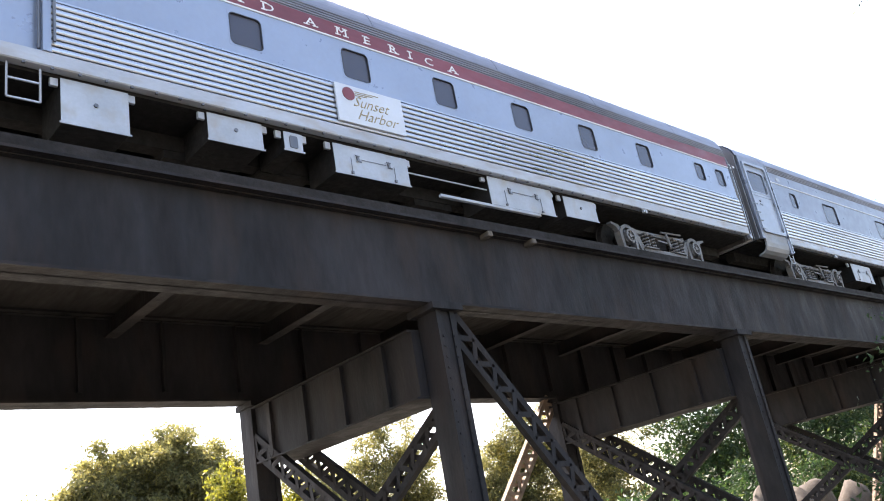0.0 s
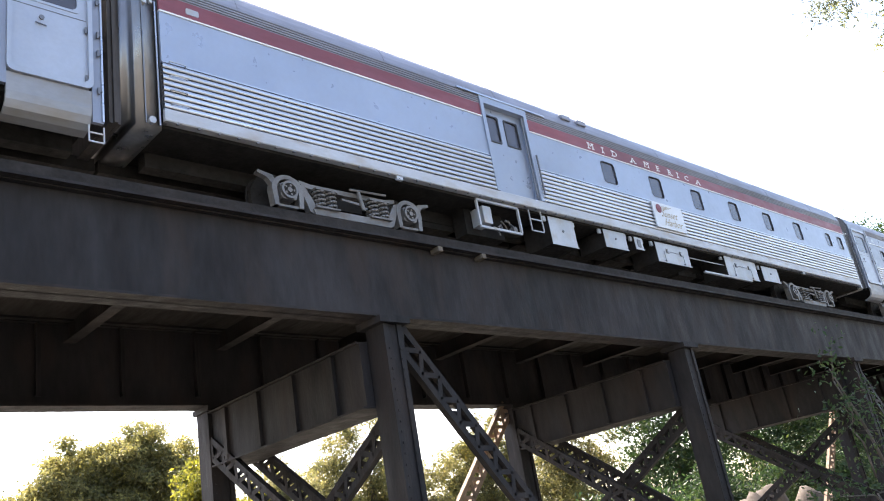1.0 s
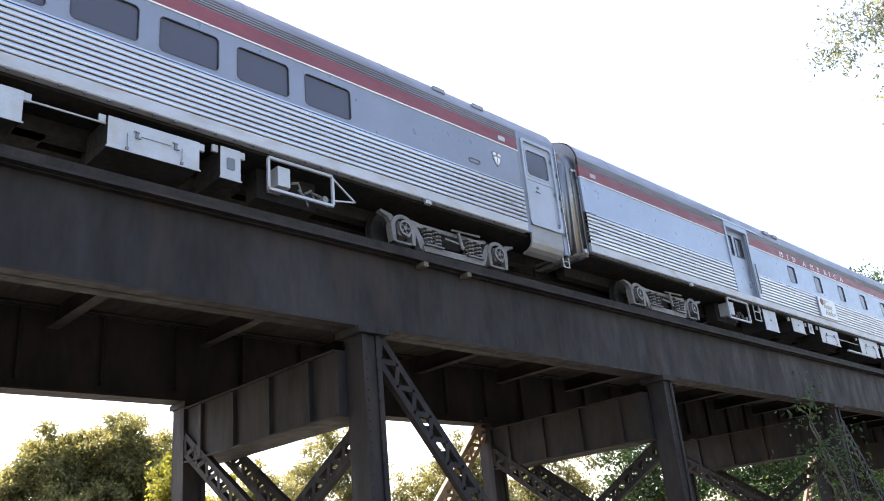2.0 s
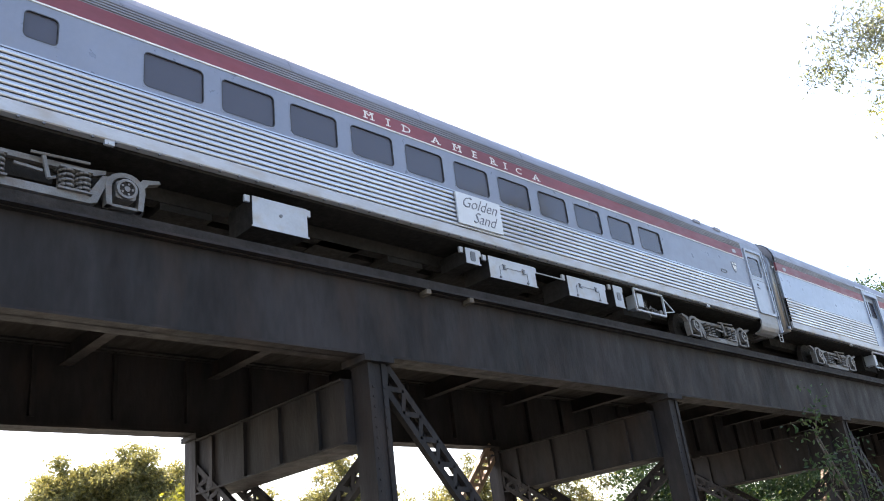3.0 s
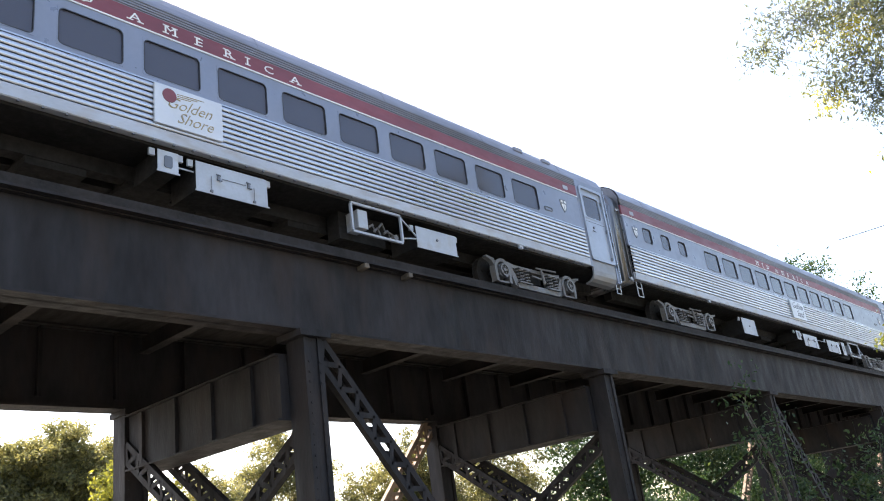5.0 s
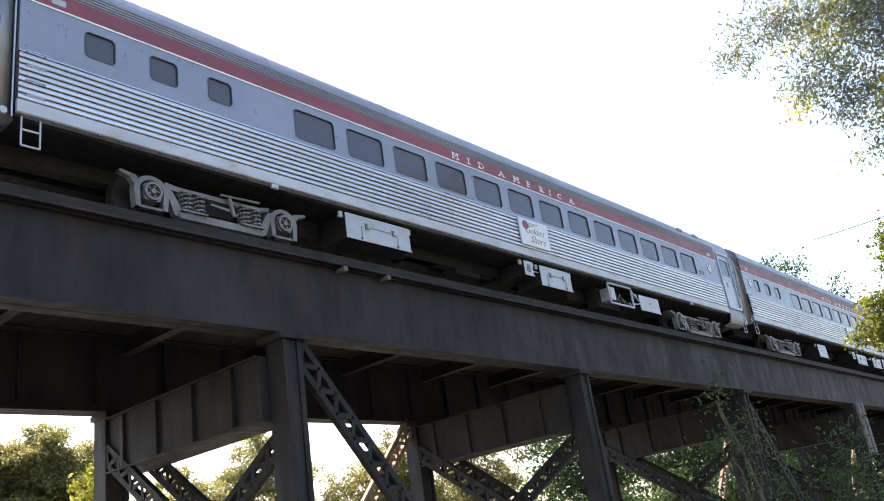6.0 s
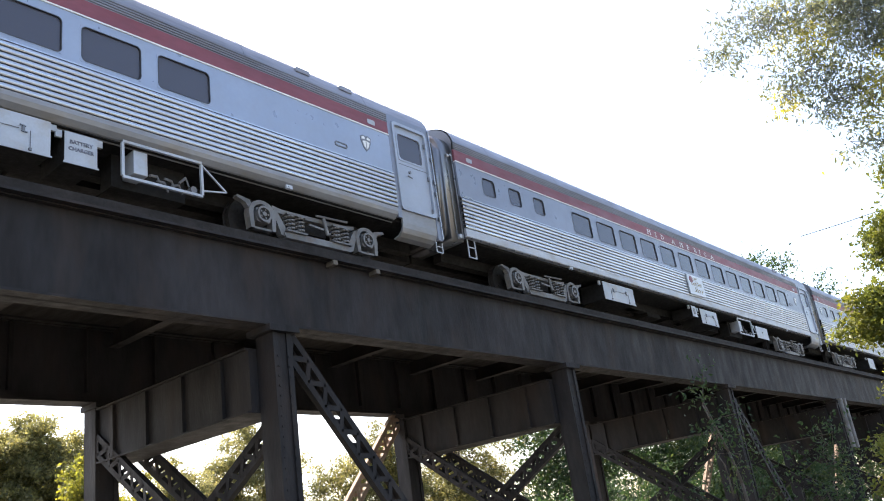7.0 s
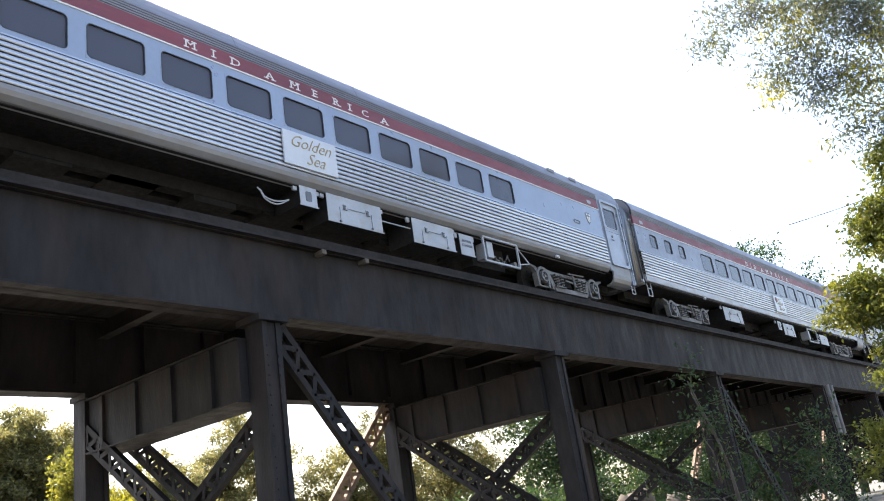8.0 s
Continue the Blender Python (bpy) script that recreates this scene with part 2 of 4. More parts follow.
def letter_mesh(ch):
    """One raised roman capital, wide, with small serifs at the ends of its stems."""
    if ch not in LETTERS:
        me = lettering(ch, 0.205)
        me.transform(Matrix.Diagonal((1.55, 1, 1, 1)))
        xs, zs = [v.co.x for v in me.vertices], [v.co.z for v in me.vertices]
        x0, x1, z0, z1 = min(xs), max(xs), min(zs), max(zs)
        me.transform(Matrix.Translation((-(x0 + x1) / 2, 0, -(z0 + z1) / 2)))
        w, h = (x1 - x0) / 2, (z1 - z0) / 2
        bm = bmesh.new()
        bm.from_mesh(me)
        feet = {"M": ((-1, -1), (1, -1), (-0.92, 1), (0.92, 1)), "I": ((0, -1), (0, 1)), "D": ((-1, -1), (-1, 1)), "A": ((-1, -1), (1, -1)), "E": ((-1, -1), (-1, 1)), "R": ((-1, -1), (-1, 1), (1, -1))}
        for fx, fz in feet.get(ch, ()):
            px = fx * (w - 0.02)
            box(bm, px - 0.055, px + 0.055, -0.0045, 0.001, fz * h - 0.010, fz * h + 0.010)
        LETTERS[ch] = finish("letter", bm, WHITE)
        LETTERS[ch].materials.clear()
        LETTERS[ch].materials.append(WHITE)
    return LETTERS[ch]


# ---- the train ----
Y_SIDE, Y_TRACK, Z_RAIL = 10.235, 11.755, 7.145
S = -1.52          # the near side of a car, in its own space
WIN_TOP, WIN_LOW, WIN_SMALL_LOW = 2.745, 2.095, 2.26
ROOF = [(-1.519, 3.426), (-1.515, 3.46), (-1.48, 3.56), (-1.41, 3.70), (-1.29, 3.83), (-1.10, 3.94), (-0.8, 4.04), (-0.4, 4.10), (0, 4.12)]
ROOF = ROOF + [(-y, z) for y, z in ROOF[-2::-1]]


def window_band(bm, x0, x1, openings, z0=2.02, z1=2.895):
    """The smooth band of the side, pierced by the windows."""
    cuts = [x0]
    for a, b, lo, hi in openings:
        cuts += [a, b]
    cuts.append(x1)
    for i in range(0, len(cuts), 2):
        if cuts[i + 1] - cuts[i] > 0.001:
            box(bm, cuts[i], cuts[i + 1], S, S + 0.05, z0, z1)
    for a, b, lo, hi in openings:
        if lo > z0:
            box(bm, a, b, S, S + 0.05, z0, lo)
        if hi < z1:
            box(bm, a, b, S, S + 0.05, hi, z1)


def add_window(car, a, b, lo, hi, band, r=0.075):
    bm = bmesh.new()
    plate(bm, rounded(a - 0.004, b + 0.004, lo - 0.004, hi + 0.004, r), S + 0.022, S + 0.032)
    pane = part("window_pane", bm, GLASS, car, "tinted window glass")
    pane.visible_shadow = False
    bm = bmesh.new()
    ring(bm, rounded(a - 0.008, b + 0.008, lo - 0.008, hi + 0.008, 0.01), rounded(a + 0.012, b - 0.012, lo + 0.012, hi - 0.012, r + 0.01), S - 0.003, S + 0.021)
    frame_part = part("window_frame", bm, band, car)
    bm = bmesh.new()
    ring(bm, rounded(a + 0.010, b - 0.010, lo + 0.010, hi - 0.010, r + 0.012), rounded(a + 0.025, b - 0.025, lo + 0.025, hi - 0.025, r), S - 0.007, S + 0.020)
    part("gasket", bm, RUBBER, frame_part, "dark rubber gasket")


def flutes(bm, x0, x1, side=S, out=-1, z0=1.215, z1=1.985, n=8):
    """Half-round ribs, one above the other, with flat valleys between."""
    prof, h = [], (z1 - z0) / n
    for i in range(n):
        z = z0 + i * h
        for d, f in ((-0.042, 0.0), (-0.042, 0.08), (0.016, 0.13), (0.025, 0.27), (0.028, 0.48), (0.026, 0.68), (0.018, 0.85), (0.002, 0.95), (-0.042, 0.98)):
            prof.append((side + out * d, z + h * f))
    prof.append((side, z1))
    strip(bm, prof, x0, x1)


def coil(bm, x, y, z0, z1, r, turns, wire):
    n, pts = turns * 10, []
    for i in range(n + 1):
        a = math.tau * turns * i / n
        pts.append(Vector((x + r * math.cos(a), y + r * math.sin(a), z0 + (z1 - z0) * i / n)))
    for i in range(n):
        tube(bm, pts[i], pts[i + 1], wire, n=5)


def side_frame_mesh(y):
    """The cast side frame of a truck: horned pedestal arches, sloping legs, a dropped lower beam, an upper rail."""
    bm = bmesh.new()
    rail = [(-1.02, 0.66), (-0.86, 0.60), (0.86, 0.60), (1.02, 0.66), (1.02, 0.72), (0.80, 0.685), (-0.80, 0.685), (-1.02, 0.72)]
    plate(bm, rail, y - 0.01, y + 0.09)
    for s in (-1, 1):
        c = s * 1.29
        arch = [(c + 0.30 * math.cos(math.pi * k / 12), 0.46 + 0.27 * math.sin(math.pi * k / 12)) for k in range(13)]
        hole = [(c + 0.205 * math.cos(math.pi * k / 12), 0.47 + 0.185 * math.sin(math.pi * k / 12)) for k in range(13)]
        pts = [(c + 0.27, 0.17)] + arch + [(c - 0.27, 0.17), (c - 0.19, 0.17)] + hole[::-1] + [(c + 0.19, 0.17)]
        front = [bm.verts.new((px, y - 0.07, pz)) for px, pz in pts]
        back = [bm.verts.new((px, y + 0.08, pz)) for px, pz in pts]
        n = len(pts)
        for k in range(n):
            bm.faces.new((front[k], front[(k + 1) % n], back[(k + 1) % n], back[k]))
        for k in range(14):
            for v in (front, back):
                bm.faces.new((v[k], v[k + 1], v[(n - k - 2) % n], v[(n - k - 1) % n]))
        horn = [(c + s * 0.20, 0.60), (c + s * 0.26, 0.70), (c + s * 0.52, 0.745), (c + s * 0.54, 0.70), (c + s * 0.36, 0.64), (c + s * 0.28, 0.54)]
        plate(bm, horn, y - 0.05, y + 0.06)
        bar(bm, (c - 0.27, y, 0.19), (c + 0.27, y, 0.19), 0.04, 0.09)
        inner = [(c - s * 0.22, 0.62), (c - s * 0.34, 0.60), (c - s * 0.56, 0.22), (c - s * 0.50, 0.13), (c - s * 0.40, 0.16)]
        plate(bm, inner, y - 0.06, y + 0.07)
    plate(bm, [(-0.80, 0.11), (0.80, 0.11), (0.84, 0.20), (0.66, 0.235), (-0.66, 0.235), (-0.84, 0.20)], y - 0.085, y + 0.08)
    for s in (-1, 1):
        plate(bm, rounded(s * 0.565 - 0.24, s * 0.565 + 0.24, 0.225, 0.255, 0.01), y - 0.14, y + 0.10)
        plate(bm, rounded(s * 0.565 - 0.23, s * 0.565 + 0.23, 0.555, 0.59, 0.01), y - 0.14, y + 0.10)
    return finish("side_frame", bm, TRUCK_GREY)


def wheelset_mesh():
    bm = bmesh.new()
    for s in (-1, 1):
        for y0, y1, r in ((0.685, 0.70, 0.49), (0.70, 0.815, 0.46), (0.60, 0.685, 0.14)):
            tube(bm, (0, s * y0, 0), (0, s * y1, 0), r, n=28)
        for k in range(6):
            a = k * math.tau / 6
            tube(bm, (0.27 * math.cos(a), s * 0.80, 0.27 * math.sin(a)), (0.27 * math.cos(a), s * 0.825, 0.27 * math.sin(a)), 0.04, n=8)
    tube(bm, (0, -1.0, 0), (0, 1.0, 0), 0.075, n=12)
    return finish("wheelset", bm, WHEEL_STEEL)


TRUCK_MESHES = {}


def truck_meshes():
    t = TRUCK_MESHES
    t["near"], t["far"], t["wheelset"] = side_frame_mesh(-1.13), side_frame_mesh(1.13), wheelset_mesh()
    bm = bmesh.new()
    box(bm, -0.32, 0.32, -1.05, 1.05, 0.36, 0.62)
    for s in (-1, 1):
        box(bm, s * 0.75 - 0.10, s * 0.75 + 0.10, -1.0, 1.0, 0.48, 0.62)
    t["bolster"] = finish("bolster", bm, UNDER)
    bm = bmesh.new()
    coil(bm, 0, -1.16, 0.25, 0.56, 0.098, 4, 0.023)
    t["spring"] = finish("spring", bm, TRUCK_GREY, True)
    bm = bmesh.new()
    plate(bm, rounded(-0.15, 0.15, 0.30, 0.58, 0.05), -1.21, -1.02)
    t["axle_box"] = finish("axle_box", bm, TRUCK_GREY)
    bm = bmesh.new()
    tube(bm, (0, -1.205, 0.45), (0, -1.235, 0.45), 0.125, n=20)
    t["bearing_cap"] = finish("bearing_cap", bm, WHEEL_STEEL)
    bm = bmesh.new()
    circle = lambda r: [(r * math.cos(k * math.tau / 24), 0.45 + r * math.sin(k * math.tau / 24)) for k in range(24)]
    ring(bm, circle(0.155), circle(0.115), -1.262, -1.20)
    t["bearing_ring"] = finish("bearing_ring", bm, CAST_PALE)
    bm = bmesh.new()
    tube(bm, (0, -1.235, 0.45), (0, -1.258, 0.45), 0.045, n=12)
    for k in range(5):
        a = k * math.tau / 5
        tube(bm, (0.082 * math.cos(a), -1.235, 0.45 + 0.082 * math.sin(a)), (0.082 * math.cos(a), -1.252, 0.45 + 0.082 * math.sin(a)), 0.020, n=6)
    t["bolt_circle"] = finish("bolt_circle", bm, CAST_PALE)
    bm = bmesh.new()
    tube(bm, (0.12, -1.24, 0.66), (0.20, -1.24, 0.34), 0.035, n=8)
    tube(bm, (0.20, -1.24, 0.34), (0.30, -1.20, 0.40), 0.022, n=6)
    bar(bm, (-0.25, -1.22, 0.47), (0.12, -1.22, 0.44), 0.04, 0.03)
    t["damper"] = finish("damper", bm, TRUCK_GREY)
    bm = bmesh.new()
    tube(bm, (-0.05, -1.23, 0.69), (0.75, -1.23, 0.72), 0.022, n=6)
    t["brake_rod"] = finish("brake_rod", bm, TRUCK_GREY)


def add_truck(car, x, wheels):
    truck = part("truck", TRUCK_MESHES["bolster"], UNDER, car, "dusty cast steel truck with coil springs")
    truck.location = (x, 0, 0)
    for k in ("near", "far"):
        part("side_frame", TRUCK_MESHES[k], TRUCK_GREY, truck)
    for k, xs in (("spring", (-0.68, -0.45, 0.45, 0.68)), ("axle_box", (-1.29, 1.29)), ("bearing_cap", (-1.29, 1.29)), ("bearing_ring", (-1.29, 1.29)), ("bolt_circle", (-1.29, 1.29)), ("damper", (0,)), ("brake_rod", (0,))):
        for px in xs:
            part(k, TRUCK_MESHES[k], TRUCK_GREY, truck).location = (px, 0, 0)
    for s in (-1.29, 1.29):
        w = part("wheelset", TRUCK_MESHES["wheelset"], RAIL_STEEL, truck, "worn steel wheels on their axle")
        w.location = (s, 0, 0.46)
        wheels.append((w, s))


def equipment_box(car, x0, x1, z0, z1, fittings=True, y=-1.43):
    # Case sides and bottom take the near-black: their shade is in the colour.
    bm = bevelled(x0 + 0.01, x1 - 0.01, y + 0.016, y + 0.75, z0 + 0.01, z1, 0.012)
    case = part("equipment_box", bm, UNDER, car, "underfloor equipment box, pale front panel, shade painted into its dark sides")
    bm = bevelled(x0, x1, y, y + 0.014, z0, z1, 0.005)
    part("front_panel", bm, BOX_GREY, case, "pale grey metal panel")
    bm = bmesh.new()
    box(bm, x0 - 0.02, x1 + 0.02, y - 0.010, y - 0.001, z0 - 0.004, z0 + 0.020)
    part("drip_edge", bm, BOX_GREY, case)
    for x in (x0 - 0.06, x1 + 0.06):
        part("hanger", bevelled(x - 0.05, x + 0.05, y + 0.05, y + 0.10, z1 - 0.10, z1 + 0.02, 0.006), BOX_GREY, case)
    if fittings and x1 - x0 > 1.3:
        zm = z0 + (z1 - z0) * 0.58
        xa, xb = x0 + (x1 - x0) * 0.30, x0 + (x1 - x0) * 0.72
        for x in (xa, xb):
            bm = bmesh.new()
            bar(bm, (x - 0.055, y - 0.025, zm + 0.055), (x + 0.03, y - 0.025, zm + 0.045), 0.016, 0.016)
            bar(bm, (x - 0.03, y - 0.025, zm - 0.035), (x + 0.055, y - 0.025, zm - 0.045), 0.016, 0.016)
            box(bm, x - 0.02, x + 0.02, y - 0.028, y - 0.001, zm - 0.03, zm + 0.04)
            part("latch", bm, STEEL_DARK, case, "dark steel latch")
            bm = bmesh.new()
            side = -0.14 if x == xa else 0.10
            tube(bm, (x + side, y - 0.018, z0 + 0.02), (x + side, y - 0.018, zm), 0.006, n=6)
            box(bm, x + side - 0.02, x + side + 0.02, y - 0.03, y - 0.001, z0 + 0.022, z0 + 0.06)
            part("lock_rod", bm, STEEL_DARK, case)
        bm = bmesh.new()
        tube(bm, (xa + 0.06, y - 0.014, zm), (xb - 0.06, y - 0.014, zm), 0.005, n=6)
        part("tie_rod", bm, STEEL_DARK, case)
    elif fittings and x1 - x0 > 0.8:
        bm = bmesh.new()
        tube(bm, ((x0 + x1) / 2, y - 0.02, (z0 + z1) / 2 + 0.02), ((x0 + x1) / 2, y - 0.001, (z0 + z1) / 2 + 0.02), 0.028, n=10)
        part("lock", bm, STEEL_DARK, case, "dark round lock")
    elif fittings:
        bm = bmesh.new()
        xm, zm = (x0 + x1) / 2, (z0 + z1) / 2
        plate(bm, rounded(xm - 0.07, xm + 0.07, zm - 0.10, zm + 0.10, 0.03), y - 0.012, y)
        part("socket", bm, STEEL_DARK, case, "dark socket plate")


def equipment_rack(car, x0, x1, z0, z1, y=-1.43):
    """An open frame with gear inside."""
    bm = bmesh.new()
    box(bm, x0 + 0.05, x1 - 0.05, y + 0.42, y + 0.75, z0 + 0.02, z1)
    rack = part("equipment_rack", bm, UNDER, car, "open pale steel rack with gear")
    w = 0.045
    for a, b, up in (((x0, z0), (x1, z0), 0), ((x0, z1), (x1, z1), 0), ((x0, z0 + w / 2), (x0, z1 - w / 2), 0), ((x1, z0 + w / 2), (x1, z1 - w / 2), 0)):
        bm = bmesh.new()
        bar(bm, (a[0], y, a[1]), (b[0], y, b[1]), w, w)
        part("rack_bar", bm, BOX_GREY, rack)
    bm = bevelled(x0 + 0.22, x0 + 0.46, y + 0.06, y + 0.4, z0 + 0.14, z1 - 0.06, 0.01)
    part("gear_box", bm, BOX_GREY, rack)
    bm = bmesh.new()
    random.seed(int(x0 * 100))
    for i in range(5):
        a = Vector((x0 + 0.55 + 0.13 * i, y + 0.15, z0 + 0.12 + random.random() * 0.2))
        b = a + Vector((0.16, 0.05, random.uniform(-0.1, 0.16)))
        tube(bm, a, b, 0.022, n=6)
        tube(bm, b, b + Vector((0.06, 0, -0.15)), 0.016, n=6)
    tube(bm, (x1 - 0.14, y + 0.02, z0 + 0.10), (x1 - 0.14, y + 0.14, z0 + 0.10), 0.06, n=12)
    tagged(part("pipework", bm, TRUCK_GREY, rack, "tangle of grey pipes"), kind="stuff")


def ladder_step(car, x0, x1, z0, z1, y=-1.44, w=0.022):
    bm = bmesh.new()
    for x in (x0, x1):
        bar(bm, (x, y, z0), (x, y, z1), w, w)
    for z in (z0, z0 + (z1 - z0) * 0.55):
        bar(bm, (x0, y, z), (x1, y, z), w, w)
    part("step_iron", bm, BOX_GREY, car)


def shield(car, x, z):
    """A small badge: a dark outlined shield with pale lobes above and two pale wedges below."""
    bm = bmesh.new()
    pts = [(-0.15, 0.11), (-0.07, 0.15), (0, 0.13), (0.07, 0.15), (0.15, 0.11), (0.13, -0.03), (0.08, -0.14), (0, -0.22), (-0.08, -0.14), (-0.13, -0.03)]
    plate(bm, [(x + a, z + b) for a, b in pts], S - 0.010, S)
    badge = part("emblem", bm, BAND_SHADE, car, "shield emblem with pale wedges")
    for piece in ([(-0.012, -0.17), (-0.065, -0.11), (-0.10, 0.0), (-0.012, 0.02)], [(-0.125, 0.045), (-0.115, 0.095), (-0.07, 0.12), (-0.03, 0.10), (-0.03, 0.055)]):
        for m in (1, -1):
            bm = bmesh.new()
            plate(bm, [(x + m * a, z + b) for a, b in piece][::m], S - 0.015, S - 0.010)
            part("emblem_wedge", bm, WHITE, badge)


def vestibule(car, x0, x1):
    """The entrance: a proud frame with rounded corners, a door with its window, a lower skirt that turns under."""
    a, b = x0 + 0.17, x1 - 0.20
    bm = bmesh.new()
    box(bm, x0, a - 0.05, S - 0.004, S + 0.06, 1.01, 3.425)
    box(bm, b + 0.05, x1, S - 0.004, S + 0.06, 0.72, 3.425)
    box(bm, a - 0.05, b + 0.05, S - 0.004, S + 0.06, 3.27, 3.425)
    part("door_post", bm, BAND_GREY, car, "silver vestibule end posts")
    bm = bmesh.new()
    ring(bm, rounded(a - 0.06, b + 0.06, 1.20, 3.29, 0.10), rounded(a, b, 1.285, 3.22, 0.09), S - 0.040, S + 0.05)
    part("door_frame", bm, FRAME_PAINT, car, "pale raised door frame")
    bm = bmesh.new()
    wx0, wx1, lo, hi = a + 0.10, b - 0.12, 2.42, 3.06
    for p0, p1, q0, q1 in ((a, wx0, 1.30, 3.22), (wx1, b, 1.30, 3.22), (wx0, wx1, 1.30, lo), (wx0, wx1, hi, 3.22)):
        box(bm, p0, p1, S + 0.012, S + 0.055, q0, q1)
    bmesh.ops.remove_doubles(bm, verts=bm.verts[:], dist=1e-4)
    door = part("vestibule_door", bm, FRAME_PAINT, car, "silver entrance door with a dark window")
    bm = bmesh.new()
    plate(bm, rounded(wx0 - 0.004, wx1 + 0.004, lo - 0.004, hi + 0.004, 0.06), S + 0.03, S + 0.04)
    pane = part("window_pane", bm, GLASS, door)
    pane.visible_shadow = False
    bm = bmesh.new()
    ring(bm, rounded(wx0 - 0.03, wx1 + 0.03, lo - 0.03, hi + 0.03, 0.07), rounded(wx0 + 0.012, wx1 - 0.012, lo + 0.012, hi - 0.012, 0.09), S + 0.003, S + 0.03)
    part("window_frame", bm, FRAME_PAINT, door)
    bm = bmesh.new()
    box(bm, a + 0.01, b - 0.01, S + 0.007, S + 0.0115, 2.30, 2.312)
    part("seam", bm, STEEL_DARK, door)
    bm = bmesh.new()
    tube(bm, (a + 0.38, S - 0.01, 2.16), (a + 0.38, S + 0.011, 2.16), 0.035, n=10)
    bar(bm, (a + 0.30, S - 0.005, 2.06), (a + 0.44, S - 0.005, 2.04), 0.014, 0.014)
    part("door_handle", bm, STEEL_DARK, door)
    for z in (1.36, 2.14, 2.95):
        bm = bmesh.new()
        tube(bm, (b - 0.02, S - 0.012, z - 0.05), (b - 0.02, S - 0.012, z + 0.05), 0.018, n=8)
        part("hinge", bm, STEEL_DARK, door)
    bm = bmesh.new()
    solid(bm, [(S + 0.004, 1.195), (S + 0.004, 0.92), (S + 0.02, 0.81), (S + 0.07, 0.71), (S + 0.16, 0.65), (S + 0.30, 0.62), (S + 0.30, 0.66), (S + 0.18, 0.69), (S + 0.10, 0.75), (S + 0.06, 0.82), (S + 0.05, 0.92), (S + 0.05, 1.195)], a - 0.05, b + 0.045)
    part("step_skirt", bm, SKIRT_PAINT, car, "curved dusty silver skirt under the door")
    for z in (1.15, 1.75, 2.05, 2.6):
        bm = bmesh.new()
        bar(bm, (x1 - 0.07, S - 0.035, z), (x1 - 0.07, S - 0.035, z + 0.10), 0.03, 0.03)
        bar(bm, (x1 - 0.07, S - 0.035, z + 0.05), (x1 - 0.02, S - 0.02, z + 0.05), 0.02, 0.02)
        part("grab_iron", bm, STEEL_DARK, car)
    bm = bmesh.new()
    box(bm, x1 - 0.028, x1 - 0.002, S - 0.03, S - 0.005, 0.74, 3.40)
    part("corner_bead", bm, STEEL, car, "bright steel corner bead")
    ladder_step(car, x1 - 0.18, x1 + 0.02, 0.46, 0.70, S + 0.06, 0.02)


def diaphragm(car, x0, x1):
    """The end casing between coaches: a polished steel shroud with rounded shoulders, and dark folded bellows beyond it."""
    out = [(-1.42, 0.90), (-1.44, 3.10), (-1.41, 3.32), (-1.30, 3.52), (-1.08, 3.68), (-0.6, 3.77), (0.6, 3.77), (1.08, 3.68), (1.30, 3.52), (1.41, 3.32), (1.44, 3.10), (1.42, 0.90)]
    xm = x0 + (x1 - x0) * 0.24
    bm = bmesh.new()
    solid(bm, out, xm, x1)
    bmesh.ops.bevel(bm, geom=[e for e in bm.edges if e.verts[0].co.x < xm + 1e-4 and e.verts[1].co.x < xm + 1e-4], offset=0.17, segments=6, affect="EDGES")
    shroud = part("diaphragm", bm, CASING, car, "tarnished polished steel end shroud", True)
    for k in range(3):
        xa = x0 + (xm - x0) * k / 3
        bm = bmesh.new()
        solid(bm, [(y * (0.93 + 0.03 * (k % 2)), 0.82 + (z - 0.82) * (0.975 + 0.01 * (k % 2))) for y, z in out], xa, xa + (xm - x0) / 3 - 0.004)
        part("bellows_fold", bm, BELLOWS, shroud)
    for xa, w, mat in ((x1 - 0.035, 0.022, STEEL), (xm + 0.30, 0.016, CASING)):
        bm = bmesh.new()
        bar(bm, (xa, -1.447, 0.95), (xa, -1.462, 3.08), w, w)
        part("edge_bead", bm, mat, shroud)
    for xa, z, r in ((xm + 0.34, 3.02, 0.035), (x1 - 0.10, 3.05, 0.026), (x1 - 0.16, 1.0, 0.055)):
        bm = bmesh.new()
        tube(bm, (xa, -1.49, z), (xa, -1.40, z), r, n=12)
        part("marker_lamp", bm, BOX_GREY, shroud)


